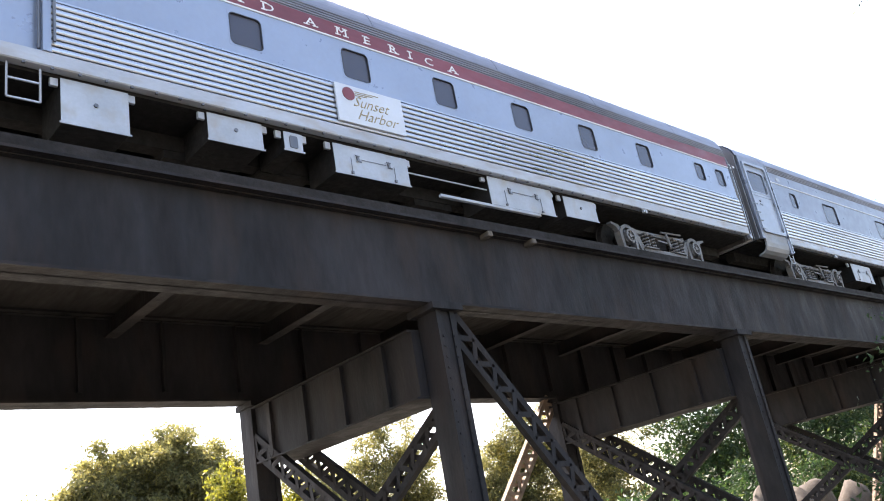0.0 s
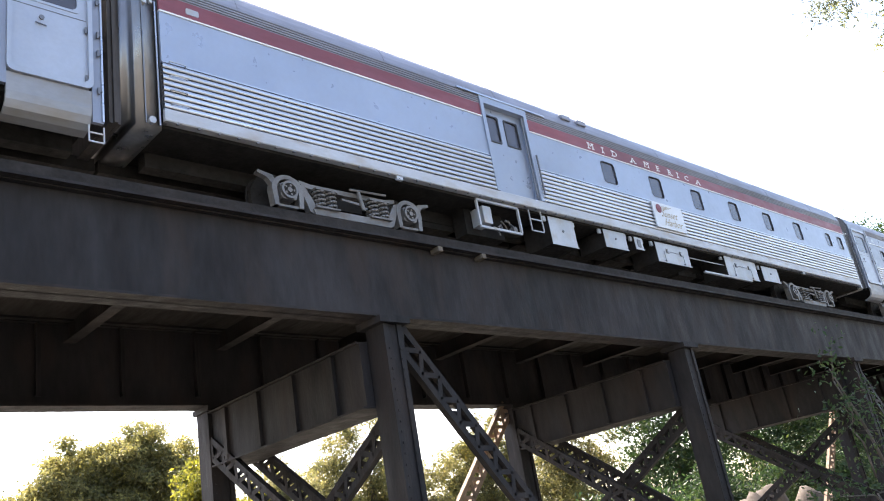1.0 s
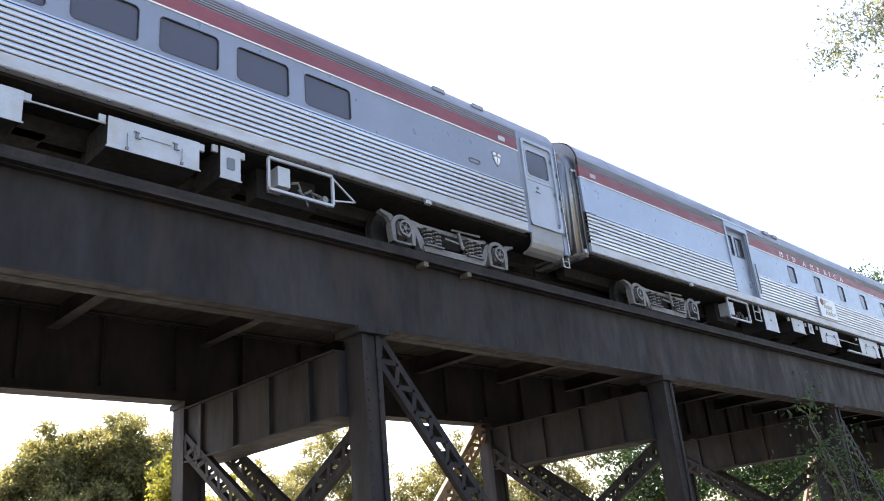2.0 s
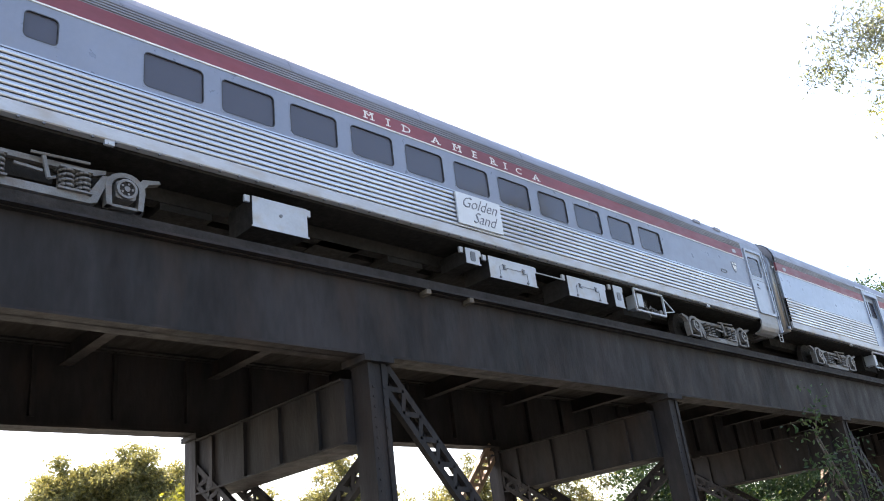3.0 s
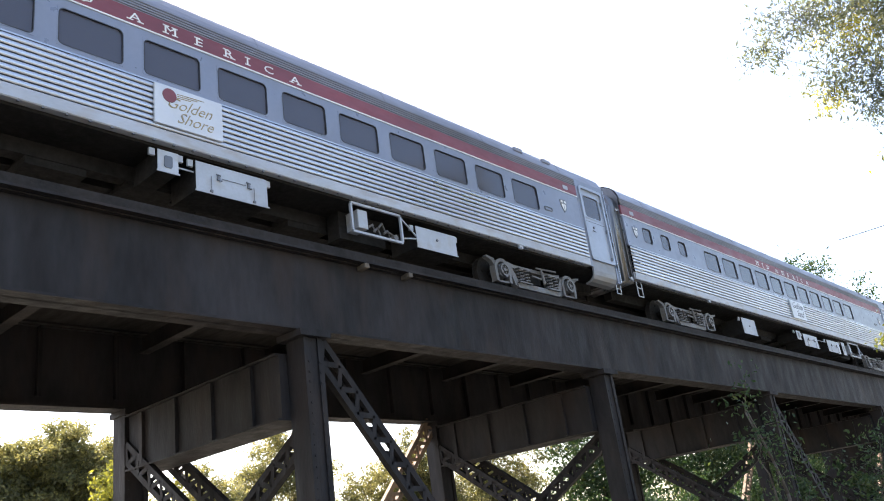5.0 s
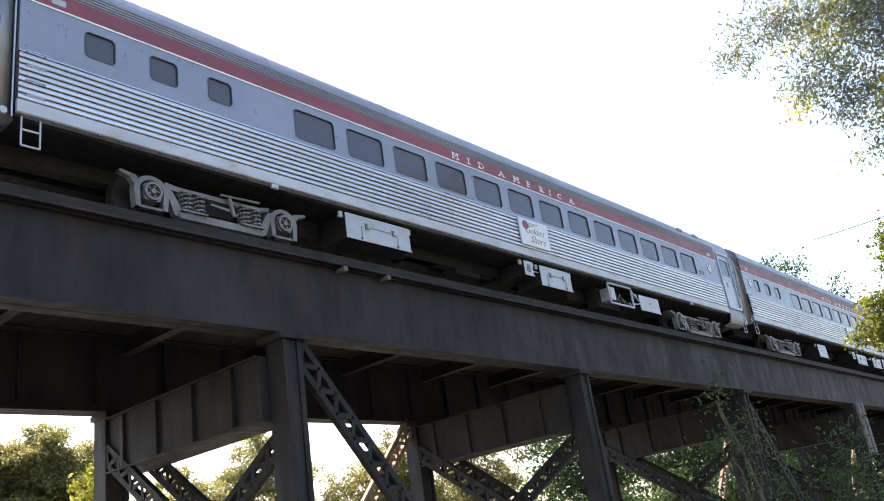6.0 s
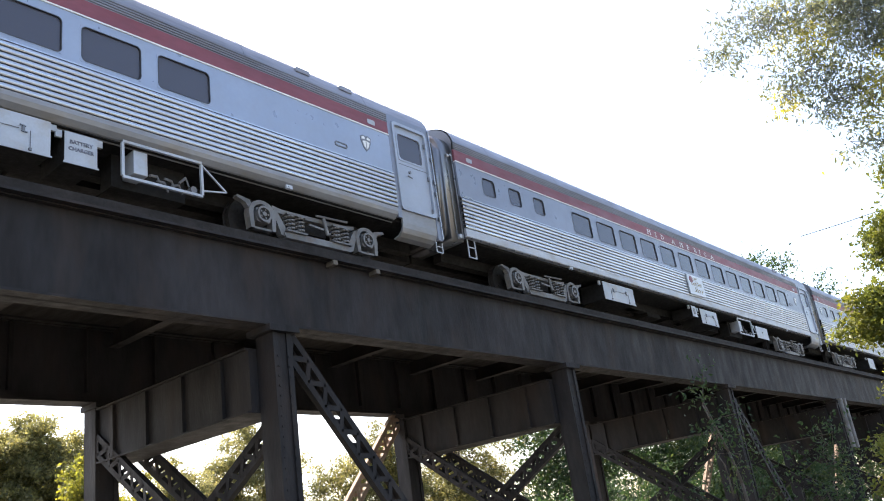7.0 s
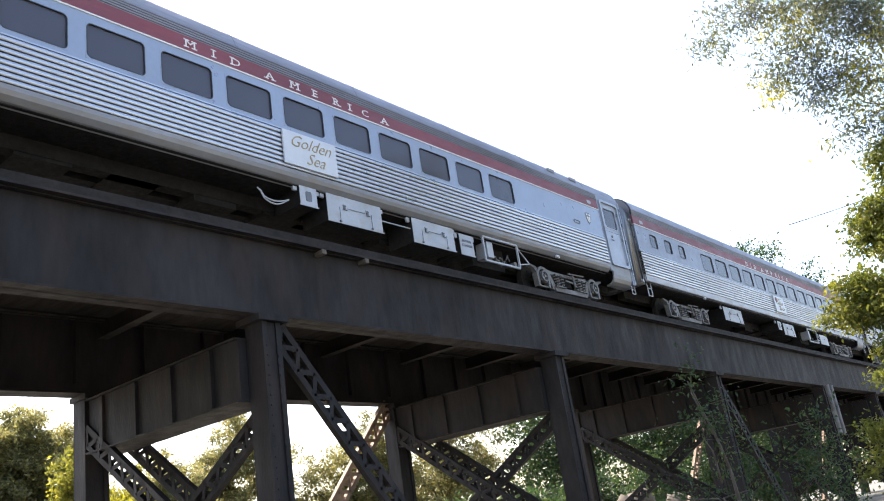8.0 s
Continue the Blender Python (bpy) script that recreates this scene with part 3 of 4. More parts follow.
def passenger_car(base, length, windows, smalls, boxes, racks, plaque, script, ink, words_x, band, front_door=None, rear_door=None, trucks=(3.5, 21.7), shields=(), wheels=None, label="", extras=None, side_door=None, skirt=False, win_low=WIN_LOW, crown=1.0, stripe=True):
    car = new("passenger_car")
    tagged(car, label, "railway carriage", "carriages of the train")
    b0 = 0.0 if rear_door is None else rear_door[1]
    b1 = length if front_door is None else front_door[0]
    op = [(a, b, win_low, WIN_TOP + (0.02 if side_door else 0)) for a, b in windows] + [(a, b, WIN_SMALL_LOW, WIN_TOP) for a, b in smalls]
    if side_door:
        op.append((side_door[0], side_door[1], 2.02, 2.895))
    op.sort()
    bm = bmesh.new()
    window_band(bm, b0, b1, op)
    bmesh.ops.remove_doubles(bm, verts=bm.verts[:], dist=1e-4)
    part("window_band", bm, band, car, "smooth silver window band")
    for a, b, lo, hi in op:
        if not side_door or a != side_door[0]:
            add_window(car, a, b, lo, hi, band)
    # letterboard, white line, gutter
    spans = [(b0, b1)] if not side_door else [(b0, side_door[0] - 0.10), (side_door[1] + 0.10, b1)]
    boards = []
    for a, b in spans:
        bm = bmesh.new()
        box(bm, a, b, S - 0.003, S + 0.05, 2.926, 3.213)
        boards.append((part("letterboard", bm, RED if stripe else band, car, "faded red letterboard with white capital letters" if stripe else "plain silver letterboard"), a, b))
        bm = bmesh.new()
        solid(bm, [(S - 0.014, 2.896), (S - 0.014, 2.924), (S + 0.05, 2.924), (S + 0.05, 2.896)], a, b)
        part("white_line", bm, WHITE, car)
        bm = bmesh.new()
        prof = [(S + 0.05, 3.215)]
        for i in range(4):
            z = 3.217 + i * 0.051
            prof += [(S + 0.004, z), (S + 0.004, z + 0.018), (S - 0.014, z + 0.026), (S - 0.016, z + 0.040), (S + 0.002, z + 0.050)]
        prof.append((S + 0.05, 3.425))
        strip(bm, prof, a, b)
        part("ribbed_cornice", bm, ROOF_GREY, car, "weathered ribbed steel cornice")
        bm = bmesh.new()
        flutes(bm, a, b)
        bmesh.ops.recalc_face_normals(bm, faces=bm.faces[:])
        part("fluted_panel", bm, STEEL, car, "ribbed stainless steel side panel")
        bm = bmesh.new()
        solid(bm, [(S - 0.02, 1.987), (S - 0.02, 2.012), (S + 0.02, 2.018), (S + 0.02, 1.987)], a, b)
        part("belt_rail", bm, STEEL, car)
    bm = bmesh.new()
    if skirt:
        solid(bm, [(S - 0.01, 1.21), (S - 0.01, 1.13), (S + 0.02, 1.06), (S + 0.10, 0.99), (S + 0.22, 0.95), (S + 0.22, 1.0), (S + 0.05, 1.21)], b0, b1)
    else:
        solid(bm, [(S - 0.01, 1.21), (S - 0.015, 1.195), (S - 0.015, 1.02), (S, 1.005), (S + 0.12, 1.005), (S + 0.12, 1.21)], b0, b1)
    sill = part("side_sill", bm, SKIRT_PAINT if skirt else SILL_PAINT, car, "pale painted side sill with dirt")
    bm = bmesh.new()
    for i in range(0 if skirt else int((b1 - b0) / 0.33)):
        x = b0 + 0.2 + 0.33 * i
        box(bm, x - 0.018, x + 0.018, S - 0.005, S + 0.03, 0.985, 1.01)
    if skirt:
        bm.free()
    else:
        tagged(part("rivet_strip", bm, STEEL_DARK, sill), kind="stuff")
    # smooth roof with cross seams
    bm = bmesh.new()
    shape = [(y, 3.426 + (z - 3.426) * crown) for y, z in ROOF]
    strip(bm, shape, 0.02, length - 0.02)
    for i in range(int(length / 3.1)):
        x = 1.4 + 3.1 * i
        for k in range(len(shape) - 1):
            p, q = shape[k], shape[k + 1]
            bar(bm, (x, p[0], p[1]), (x, q[0], q[1]), 0.05, 0.012, (0, q[1] - p[1], p[0] - q[0]))
    roof = part("roof", bm, ROOF_GREY, car, "weathered slate grey roof with riveted seams")
    bm = bmesh.new()
    for x in (1.6, 7.5, 18.5, 20.6, 22.4):
        if x < length - 1:
            bar(bm, (x, -1.36, 3.70), (x + 0.16, -1.36, 3.70), 0.05, 0.05)
            bar(bm, (x, -1.36, 3.66), (x, -1.30, 3.76), 0.03, 0.03)
            bar(bm, (x + 0.45, -1.36, 3.66), (x + 0.45, -1.30, 3.76), 0.03, 0.03)
    for x in (9.0, 14.0, 17.2):
        solid(bm, [(-0.5, 4.02), (-0.4, 4.14), (0.4, 4.14), (0.5, 4.02)], x, x + 0.9)
    part("roof_vent", bm, ROOF_GREY, roof)
    # far side, floor, ends
    bm = bmesh.new()
    box(bm, 0, length, -S - 0.05, -S, 1.0, 3.30)
    flutes(bm, b0, b1, -S, 1)
    part("far_side", bm, STEEL, car)
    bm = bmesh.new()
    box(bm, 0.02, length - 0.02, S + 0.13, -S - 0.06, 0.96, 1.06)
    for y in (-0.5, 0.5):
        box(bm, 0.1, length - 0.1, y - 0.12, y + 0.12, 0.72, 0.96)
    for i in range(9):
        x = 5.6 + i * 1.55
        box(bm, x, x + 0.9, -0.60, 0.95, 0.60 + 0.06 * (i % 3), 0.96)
    part("underframe", bm, UNDER, car, "dark underframe, grime and shade in its colour")
    half = [(-1.47, 1.0), (-1.47, 3.30)] + [(y * 0.985, z - 0.02) for y, z in shape[1:-1]] + [(1.47, 3.30), (1.47, 1.0)]
    for x in (0.0, length - 0.06):
        bm = bmesh.new()
        solid(bm, half, x, x + 0.06)
        part("end_wall", bm, STEEL_DARK, car)
    # Added near-black sheet behind the panes, in place of a shaded interior.
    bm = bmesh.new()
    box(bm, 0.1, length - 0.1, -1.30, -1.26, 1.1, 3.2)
    part("lining", bm, UNDER, car, "dark sheet standing in for the unlit interior")
    if front_door:
        vestibule(car, front_door[0], front_door[1])
    if not rear_door:
        diaphragm(car, -0.72, -0.004)
    if not front_door and not rear_door:
        diaphragm(car, length + 0.004, length + 0.3)
    if rear_door:
        vestibule(car, rear_door[0], rear_door[1])
        diaphragm(car, length + 0.004, length + 0.5)
    bm = bmesh.new()
    box(bm, -0.40, length + 0.40, -0.14, 0.14, 0.74, 0.95)
    part("coupler", bm, UNDER, car)
    for z in (1.28, 1.52, 1.76, 2.0):
        bm = bmesh.new()
        bar(bm, (0.10, S - 0.055, z), (0.36, S - 0.055, z), 0.014, 0.014)
        for x in (0.10, 0.36):
            bar(bm, (x, S - 0.055, z), (x, S - 0.02, z), 0.014, 0.014, (0, 0, 1))
        part("ladder_rung", bm, BOX_GREY, car)
    if front_door:
        ladder_step(car, 0.10, 0.36, 0.55, 1.0)
    for x in trucks:
        add_truck(car, x, wheels)
    for x0, x1, z0, z1 in boxes:
        equipment_box(car, x0, x1, z0, z1, not (skirt and x0 > 16.5))
    for x0, x1, z0, z1 in racks:
        equipment_rack(car, x0, x1, z0, z1)
        if front_door:
            bm = bmesh.new()
            bar(bm, (x1 + 0.04, -1.40, z1 - 0.02), (x1 + 0.50, -1.40, z0 + 0.20), 0.025, 0.025)
            bar(bm, (x1 + 0.04, -1.40, z0 + 0.12), (x1 + 0.50, -1.40, z0 + 0.20), 0.025, 0.025)
            part("brace_bracket", bm, BOX_GREY, car)
    if len(boxes) > 2:
        bm = bmesh.new()
        xa, xb = boxes[-3][1], boxes[-2][0]
        if xb > xa + 0.2:
            tube(bm, (xa, -1.36, 0.72), (xb, -1.36, 0.72), 0.014, n=6)
            part("pipe", bm, BOX_GREY, car)
        else:
            bm.free()
    for x in (trucks[0] + 0.9, trucks[1] - 0.9):
        bm = bmesh.new()
        box(bm, x - 0.07, x + 0.07, S - 0.002, S + 0.05, 0.93, 1.003)
        tube(bm, (x, S - 0.012, 0.965), (x, S + 0.01, 0.965), 0.028, n=10)
        part("jacking_pad", bm, BOX_GREY, car)
    for x, z in shields:
        shield(car, x, z)
    for x in [b1 - 0.5] * bool(front_door) + [b0 + 0.55]:
        bm = bmesh.new()
        plate(bm, rounded(x - 0.11, x + 0.11, 3.0, 3.11, 0.03), S - 0.010, S - 0.003)
        part("end_emblem", bm, BOX_GREY, car, "faded pale emblem")
    for x in [b1 - 2.25, b1 - 1.1] * bool(front_door):
        part("roof_vent", bevelled(x - 0.17, x + 0.17, S + 0.03, S + 0.25, 3.60, 3.70, 0.012), ROOF_GREY, car, "small grey roof vent")
    if words_x is not None:
        for ch, dx in zip("MIDAMERICA", (0, 0.45, 0.90, 1.63, 2.20, 2.70, 3.24, 3.59, 4.01, 4.56)):
            x = words_x - 2.56 + dx * 1.065
            board = next(o for o, a, b in boards if a <= x <= b)
            part("letter", letter_mesh(ch), WHITE, board).location = (x, S - 0.006, 3.07)
    if plaque:
        x0, x1 = plaque
        bm = bevelled(x0, x1, S - 0.075, S - 0.03, 1.27, 1.965, 0.008)
        board = part("name_plaque", bm, PLAQUE, car, "pale enamel name plaque")
        size = 0.28 if extras == "sun" else 0.36
        for k, word in enumerate(script.split("\n")):
            me = lettering(word, size, 0.96, 0.5, thick=0.003, bold=-0.003)
            me.materials.clear()
            me.materials.append(ink)
            ob = part("plaque_word", me, ink, board, "slanted script word")
            ob.location = ((x0 + x1) / 2 + (-0.02 if k == 0 else 0.08), S - 0.078, (1.68 if extras == "sun" else 1.77) - (0.23 if extras == "sun" else 0.30) * k)
        if extras == "sun":
            bm = bmesh.new()
            tube(bm, (x0 + 0.25, S - 0.084, 1.80), (x0 + 0.25, S - 0.076, 1.80), 0.12, n=20)
            part("plaque_disc", bm, RED, board, "red sun disc")
            for k in range(3):
                bm = bmesh.new()
                bar(bm, (x0 + 0.38, S - 0.078, 1.87 - 0.035 * k), (x0 + 0.86 - 0.12 * k, S - 0.078, 1.89 - 0.035 * k), 0.010, 0.006)
                part("plaque_streak", bm, ink, board)
    bm = bmesh.new()
    xs = b1 - 1.45
    ring(bm, rounded(xs - 0.17, xs + 0.17, 2.19, 2.30, 0.05), rounded(xs - 0.14, xs + 0.14, 2.215, 2.275, 0.03), S - 0.012, S)
    if front_door:
        part("filler_cover", bm, STEEL_DARK, car)
    else:
        bm.free()
    if skirt:
        for k, word in enumerate(("BATTERY", "CHARGER")):
            me = lettering(word, 0.085, 1.0, bold=0.002)
            me.materials.clear()
            me.materials.append(SLATE)
            part("notice_word", me, SLATE, car, "small dark stencilled word").location = (16.95, -1.434, 0.73 - 0.11 * k)
        bm = bmesh.new()
        hang = lambda f, d: Vector((11.05 + 0.72 * f, -1.35, 0.66 - d * math.sin(math.pi * f) + 0.08 * (f < 0.12)))
        for d in (0.10, 0.16):
            for k in range(10):
                tube(bm, hang(k / 10, d), hang((k + 1) / 10, d), 0.014, n=6)
        part("air_hose", bm, BOX_GREY, car, "pale sagging air hose")
    if side_door:
        baggage_door(car, side_door[0], side_door[1])
    car.location = (base, Y_TRACK, Z_RAIL)
    return car


def baggage_door(car, x0, x1):
    bm = bmesh.new()
    for a, b in ((x0 - 0.10, x0), (x1, x1 + 0.10)):
        box(bm, a, b, S - 0.035, S + 0.15, 1.21, 3.425)
    box(bm, x0, x1, S - 0.035, S + 0.15, 3.24, 3.425)
    bmesh.ops.remove_doubles(bm, verts=bm.verts[:], dist=1e-4)
    part("door_frame", bm, BAND_BLUE, car)
    xm = (x0 + x1) / 2
    bm = bmesh.new()
    wins = [(x0 + 0.10, xm - 0.12, 2.45, 3.06), (xm + 0.08, x1 - 0.14, 2.45, 3.06)]
    cuts = [x0, wins[0][0], wins[0][1], wins[1][0], wins[1][1], x1]
    for i in (0, 2, 4):
        box(bm, cuts[i], cuts[i + 1], S + 0.11, S + 0.15, 1.21, 3.24)
    for a, b, lo, hi in wins:
        box(bm, a, b, S + 0.11, S + 0.15, 1.21, lo)
        box(bm, a, b, S + 0.11, S + 0.15, hi, 3.24)
    bmesh.ops.remove_doubles(bm, verts=bm.verts[:], dist=1e-4)
    door = part("baggage_door", bm, BAND_BLUE, car, "pale double baggage door with two windows")
    for a, b, lo, hi in wins:
        bm = bmesh.new()
        plate(bm, rounded(a - 0.004, b + 0.004, lo - 0.004, hi + 0.004, 0.08), S + 0.125, S + 0.135)
        p = part("window_pane", bm, GLASS, door)
        p.visible_shadow = False
        bm = bmesh.new()
        ring(bm, rounded(a - 0.015, b + 0.015, lo - 0.015, hi + 0.015, 0.03), rounded(a + 0.015, b - 0.015, lo + 0.015, hi - 0.015, 0.09), S + 0.096, S + 0.125)
        part("window_frame", bm, RUBBER, door)
    bm = bmesh.new()
    bar(bm, (x1 + 0.13, S - 0.06, 1.35), (x1 + 0.13, S - 0.06, 2.3), 0.03, 0.03)
    part("grab_iron", bm, STEEL_DARK, door)
    bm = bmesh.new()
    tube(bm, (x1 - 0.03, S + 0.02, 1.25), (x1 - 0.03, S + 0.02, 3.2), 0.022, n=8)
    part("door_pole", bm, STEEL_DARK, door, "dark vertical pole at the door edge")
    bm = bmesh.new()
    solid(bm, [(S - 0.05, 3.40), (S - 0.05, 3.435), (S - 0.01, 3.44), (S - 0.002, 3.40)], x0 - 0.75, x1 + 0.75)
    part("drip_rail", bm, STEEL, door, "steel drip rail over the door")
    ladder_step(car, x1 - 0.38, x1 + 0.0, 0.52, 1.0)
    part("equipment_tray", bevelled(14.75, 17.3, -1.44, -1.37, 0.35, 0.405, 0.01), BOX_GREY, car, "grey steel equipment tray")
    for x in (10.0, 10.6):
        part("roof_hatch", bevelled(x - 0.16, x + 0.16, S + 0.0, S + 0.14, 3.60, 3.72, 0.012), ROOF_GREY, car, "small grey roof hatch")


# ---- ground ----
def ground():
    n, size = 90, 2400.0
    ys = np.sign(np.linspace(-1, 1, n)) * np.abs(np.linspace(-1, 1, n)) ** 3 * size
    verts, faces = [], []
    for y in ys:
        for x in ys:
            d = math.hypot(x, y)
            z = 0.10 * noise.noise(Vector((x * 0.2, y * 0.2, 0)))
            if d > 60:
                z += min(6.0, (d - 60) * 0.02) * noise.noise(Vector((x * 0.004, y * 0.004, 3)))
            verts.append((x, y, z - 0.06))
    for j in range(n - 1):
        for i in range(n - 1):
            a = j * n + i
            faces.append((a, a + 1, a + n + 1, a + n))
    me = bpy.data.meshes.new("ground")
    me.from_pydata(verts, [], faces)
    me.materials.append(EARTH)
    tagged(new("ground", me), "dry gravelly ground with patches of grass", "ground", kind="structure")


# ---- bridge ----
Y_NEAR, Y_FAR = 9.37, 14.14
Z_LOW, Z_TOP = 5.06, 6.33
BENTS = (-10.5, -1.5, 7.83, 15.85, 24.65, 35.1, 43.0, 52.0, 62.0, 72.0)
X0, X1 = -26.0, 92.0


def lattice(bridge, a, b, depth, across, mat, label=""):
    """A laced brace from a to b: two chords and zigzag lacing bars between them."""
    a, b = Vector(a), Vector(b)
    t = (b - a).normalized()
    u = Vector(across)
    s = t.cross(u).normalized()
    bm = bmesh.new()
    for k in (-1, 1):
        bar(bm, a + s * k * depth / 2, b + s * k * depth / 2, 0.10, 0.11, across)
    ob = part("lattice_brace", bm, mat, bridge, label)
    bm = bmesh.new()
    n = max(2, int((b - a).length / (depth * 0.85)))
    for i in range(n):
        p, q = a + (b - a) * i / n, a + (b - a) * (i + 1) / n
        k = 1 if i % 2 else -1
        for o in (-0.05, 0.05):
            kk = k if o > 0 else -k
            bar(bm, p + s * kk * depth / 2 + u * o, q - s * kk * depth / 2 + u * o, 0.08, 0.012, across)
    part("lacing", bm, mat, ob)
    return ob


def bridge_leg(bridge, x, y):
    """A box column: two side channels, a cover plate front and back, rivet rows, a cap."""
    x, w = (x + 0.03, 0.155) if y < Y_TRACK else (x - 0.13, 0.20)
    d, low = 0.20, Z_LOW if y < Y_TRACK else Z_LOW - 0.14
    bm = bmesh.new()
    box(bm, x - w, x + w, y - d + 0.03, y + d - 0.03, -0.1, low - 0.104)
    leg = part("leg", bm, IRON, bridge, "dark riveted iron leg")
    for sx in (-1, 1):
        prof = [(0, -d), (0.09, -d), (0.09, -d + 0.028), (0.016, -d + 0.028), (0.016, d - 0.028), (0.09, d - 0.028), (0.09, d), (0, d)]
        bm = bmesh.new()
        ring0 = [bm.verts.new((x + sx * (w + 0.018 - a), y + b, -0.1)) for a, b in prof]
        ring1 = [bm.verts.new((x + sx * (w + 0.018 - a), y + b, low - 0.104)) for a, b in prof]
        for i in range(8):
            bm.faces.new((ring0[i], ring0[(i + 1) % 8], ring1[(i + 1) % 8], ring1[i]))
        bm.faces.new(ring0[::-1])
        bm.faces.new(ring1)
        part("channel", bm, IRON, leg)
    bm = bmesh.new()
    for sx in (-1, 1):
        for i in range(30):
            z = 0.3 + 0.148 * i
            xx = x + sx * (w - 0.05)
            box(bm, xx - 0.014, xx + 0.014, y - d - 0.012, y - d, z - 0.014, z + 0.014)
    tagged(part("rivets", bm, IRON, leg), kind="stuff")
    bm = bmesh.new()
    cap = 0.28 if y < Y_TRACK else 0.25
    box(bm, x - cap, x + cap, y - 0.28, y + 0.28, low - 0.10, low - 0.004)
    part("cap_plate", bm, IRON, leg)


def plate_girder(bridge, y, low):
    bm = bmesh.new()
    box(bm, X0, X1, y - 0.012, y + 0.012, low, Z_TOP)
    g = part("plate_girder", bm, IRON, bridge, "dark iron plate girder with stiffeners")
    for z in (low, Z_TOP):
        bm = bmesh.new()
        box(bm, X0, X1, y - 0.21, y + 0.21, z, z + 0.035)
        part("flange", bm, IRON, g)
        for s in (-1, 1):
            bm = bmesh.new()
            k = 0.036 if z < 5.5 else -0.016
            box(bm, X0, X1, min(y + s * 0.013, y + s * 0.10), max(y + s * 0.013, y + s * 0.10), z + k, z + k + 0.015)
            part("flange_angle", bm, IRON, g)
    x = X0 + 0.5
    bm = bmesh.new()
    s = 1 if y < Y_TRACK else -1
    solid_angle = [(-0.012, 0.013), (0.09, 0.013), (0.09, 0.026), (0.012, 0.026), (0.012, 0.12), (-0.012, 0.12)]
    r0 = [bm.verts.new((a, y + s * b, Z_LOW + 0.055)) for a, b in solid_angle]
    r1 = [bm.verts.new((a, y + s * b, Z_TOP - 0.02)) for a, b in solid_angle]
    for i in range(6):
        bm.faces.new((r0[i], r0[(i + 1) % 6], r1[(i + 1) % 6], r1[i]))
    bm.faces.new(r0[::-1])
    bm.faces.new(r1)
    me = finish("stiffener", bm, IRON)
    while x < X1:
        ob = part("stiffener", me, IRON, g)
        ob.location = (x, 0, 0)
        x += 1.37


def cross_girder(bridge, x):
    z0, z1 = 3.86, Z_LOW - 0.29
    bm = bmesh.new()
    for k in (-0.27, 0.27):
        box(bm, x + k - 0.012, x + k + 0.012, Y_NEAR + 0.22, Y_FAR - 0.22, z0, z1)
    for y in (Y_NEAR + 0.22, Y_FAR - 0.245):
        box(bm, x - 0.257, x + 0.257, y, y + 0.025, z0 + 0.002, z1 - 0.002)
    g = part("cross_girder", bm, IRON, bridge, "deep dark iron cross girder")
    for z in (z0 - 0.03, z1):
        bm = bmesh.new()
        box(bm, x - 0.35, x + 0.35, Y_NEAR + 0.22, Y_FAR - 0.22, z, z + 0.03)
        part("flange", bm, IRON, g)
    for i in range(4):
        y = Y_NEAR + 0.9 + i * 1.05
        for k in (-1, 1):
            bm = bmesh.new()
            box(bm, min(x + k * 0.283, x + k * 0.34), max(x + k * 0.283, x + k * 0.34), y - 0.05, y + 0.05, z0 + 0.01, z1 - 0.01)
            part("stiffener", bm, IRON, g)


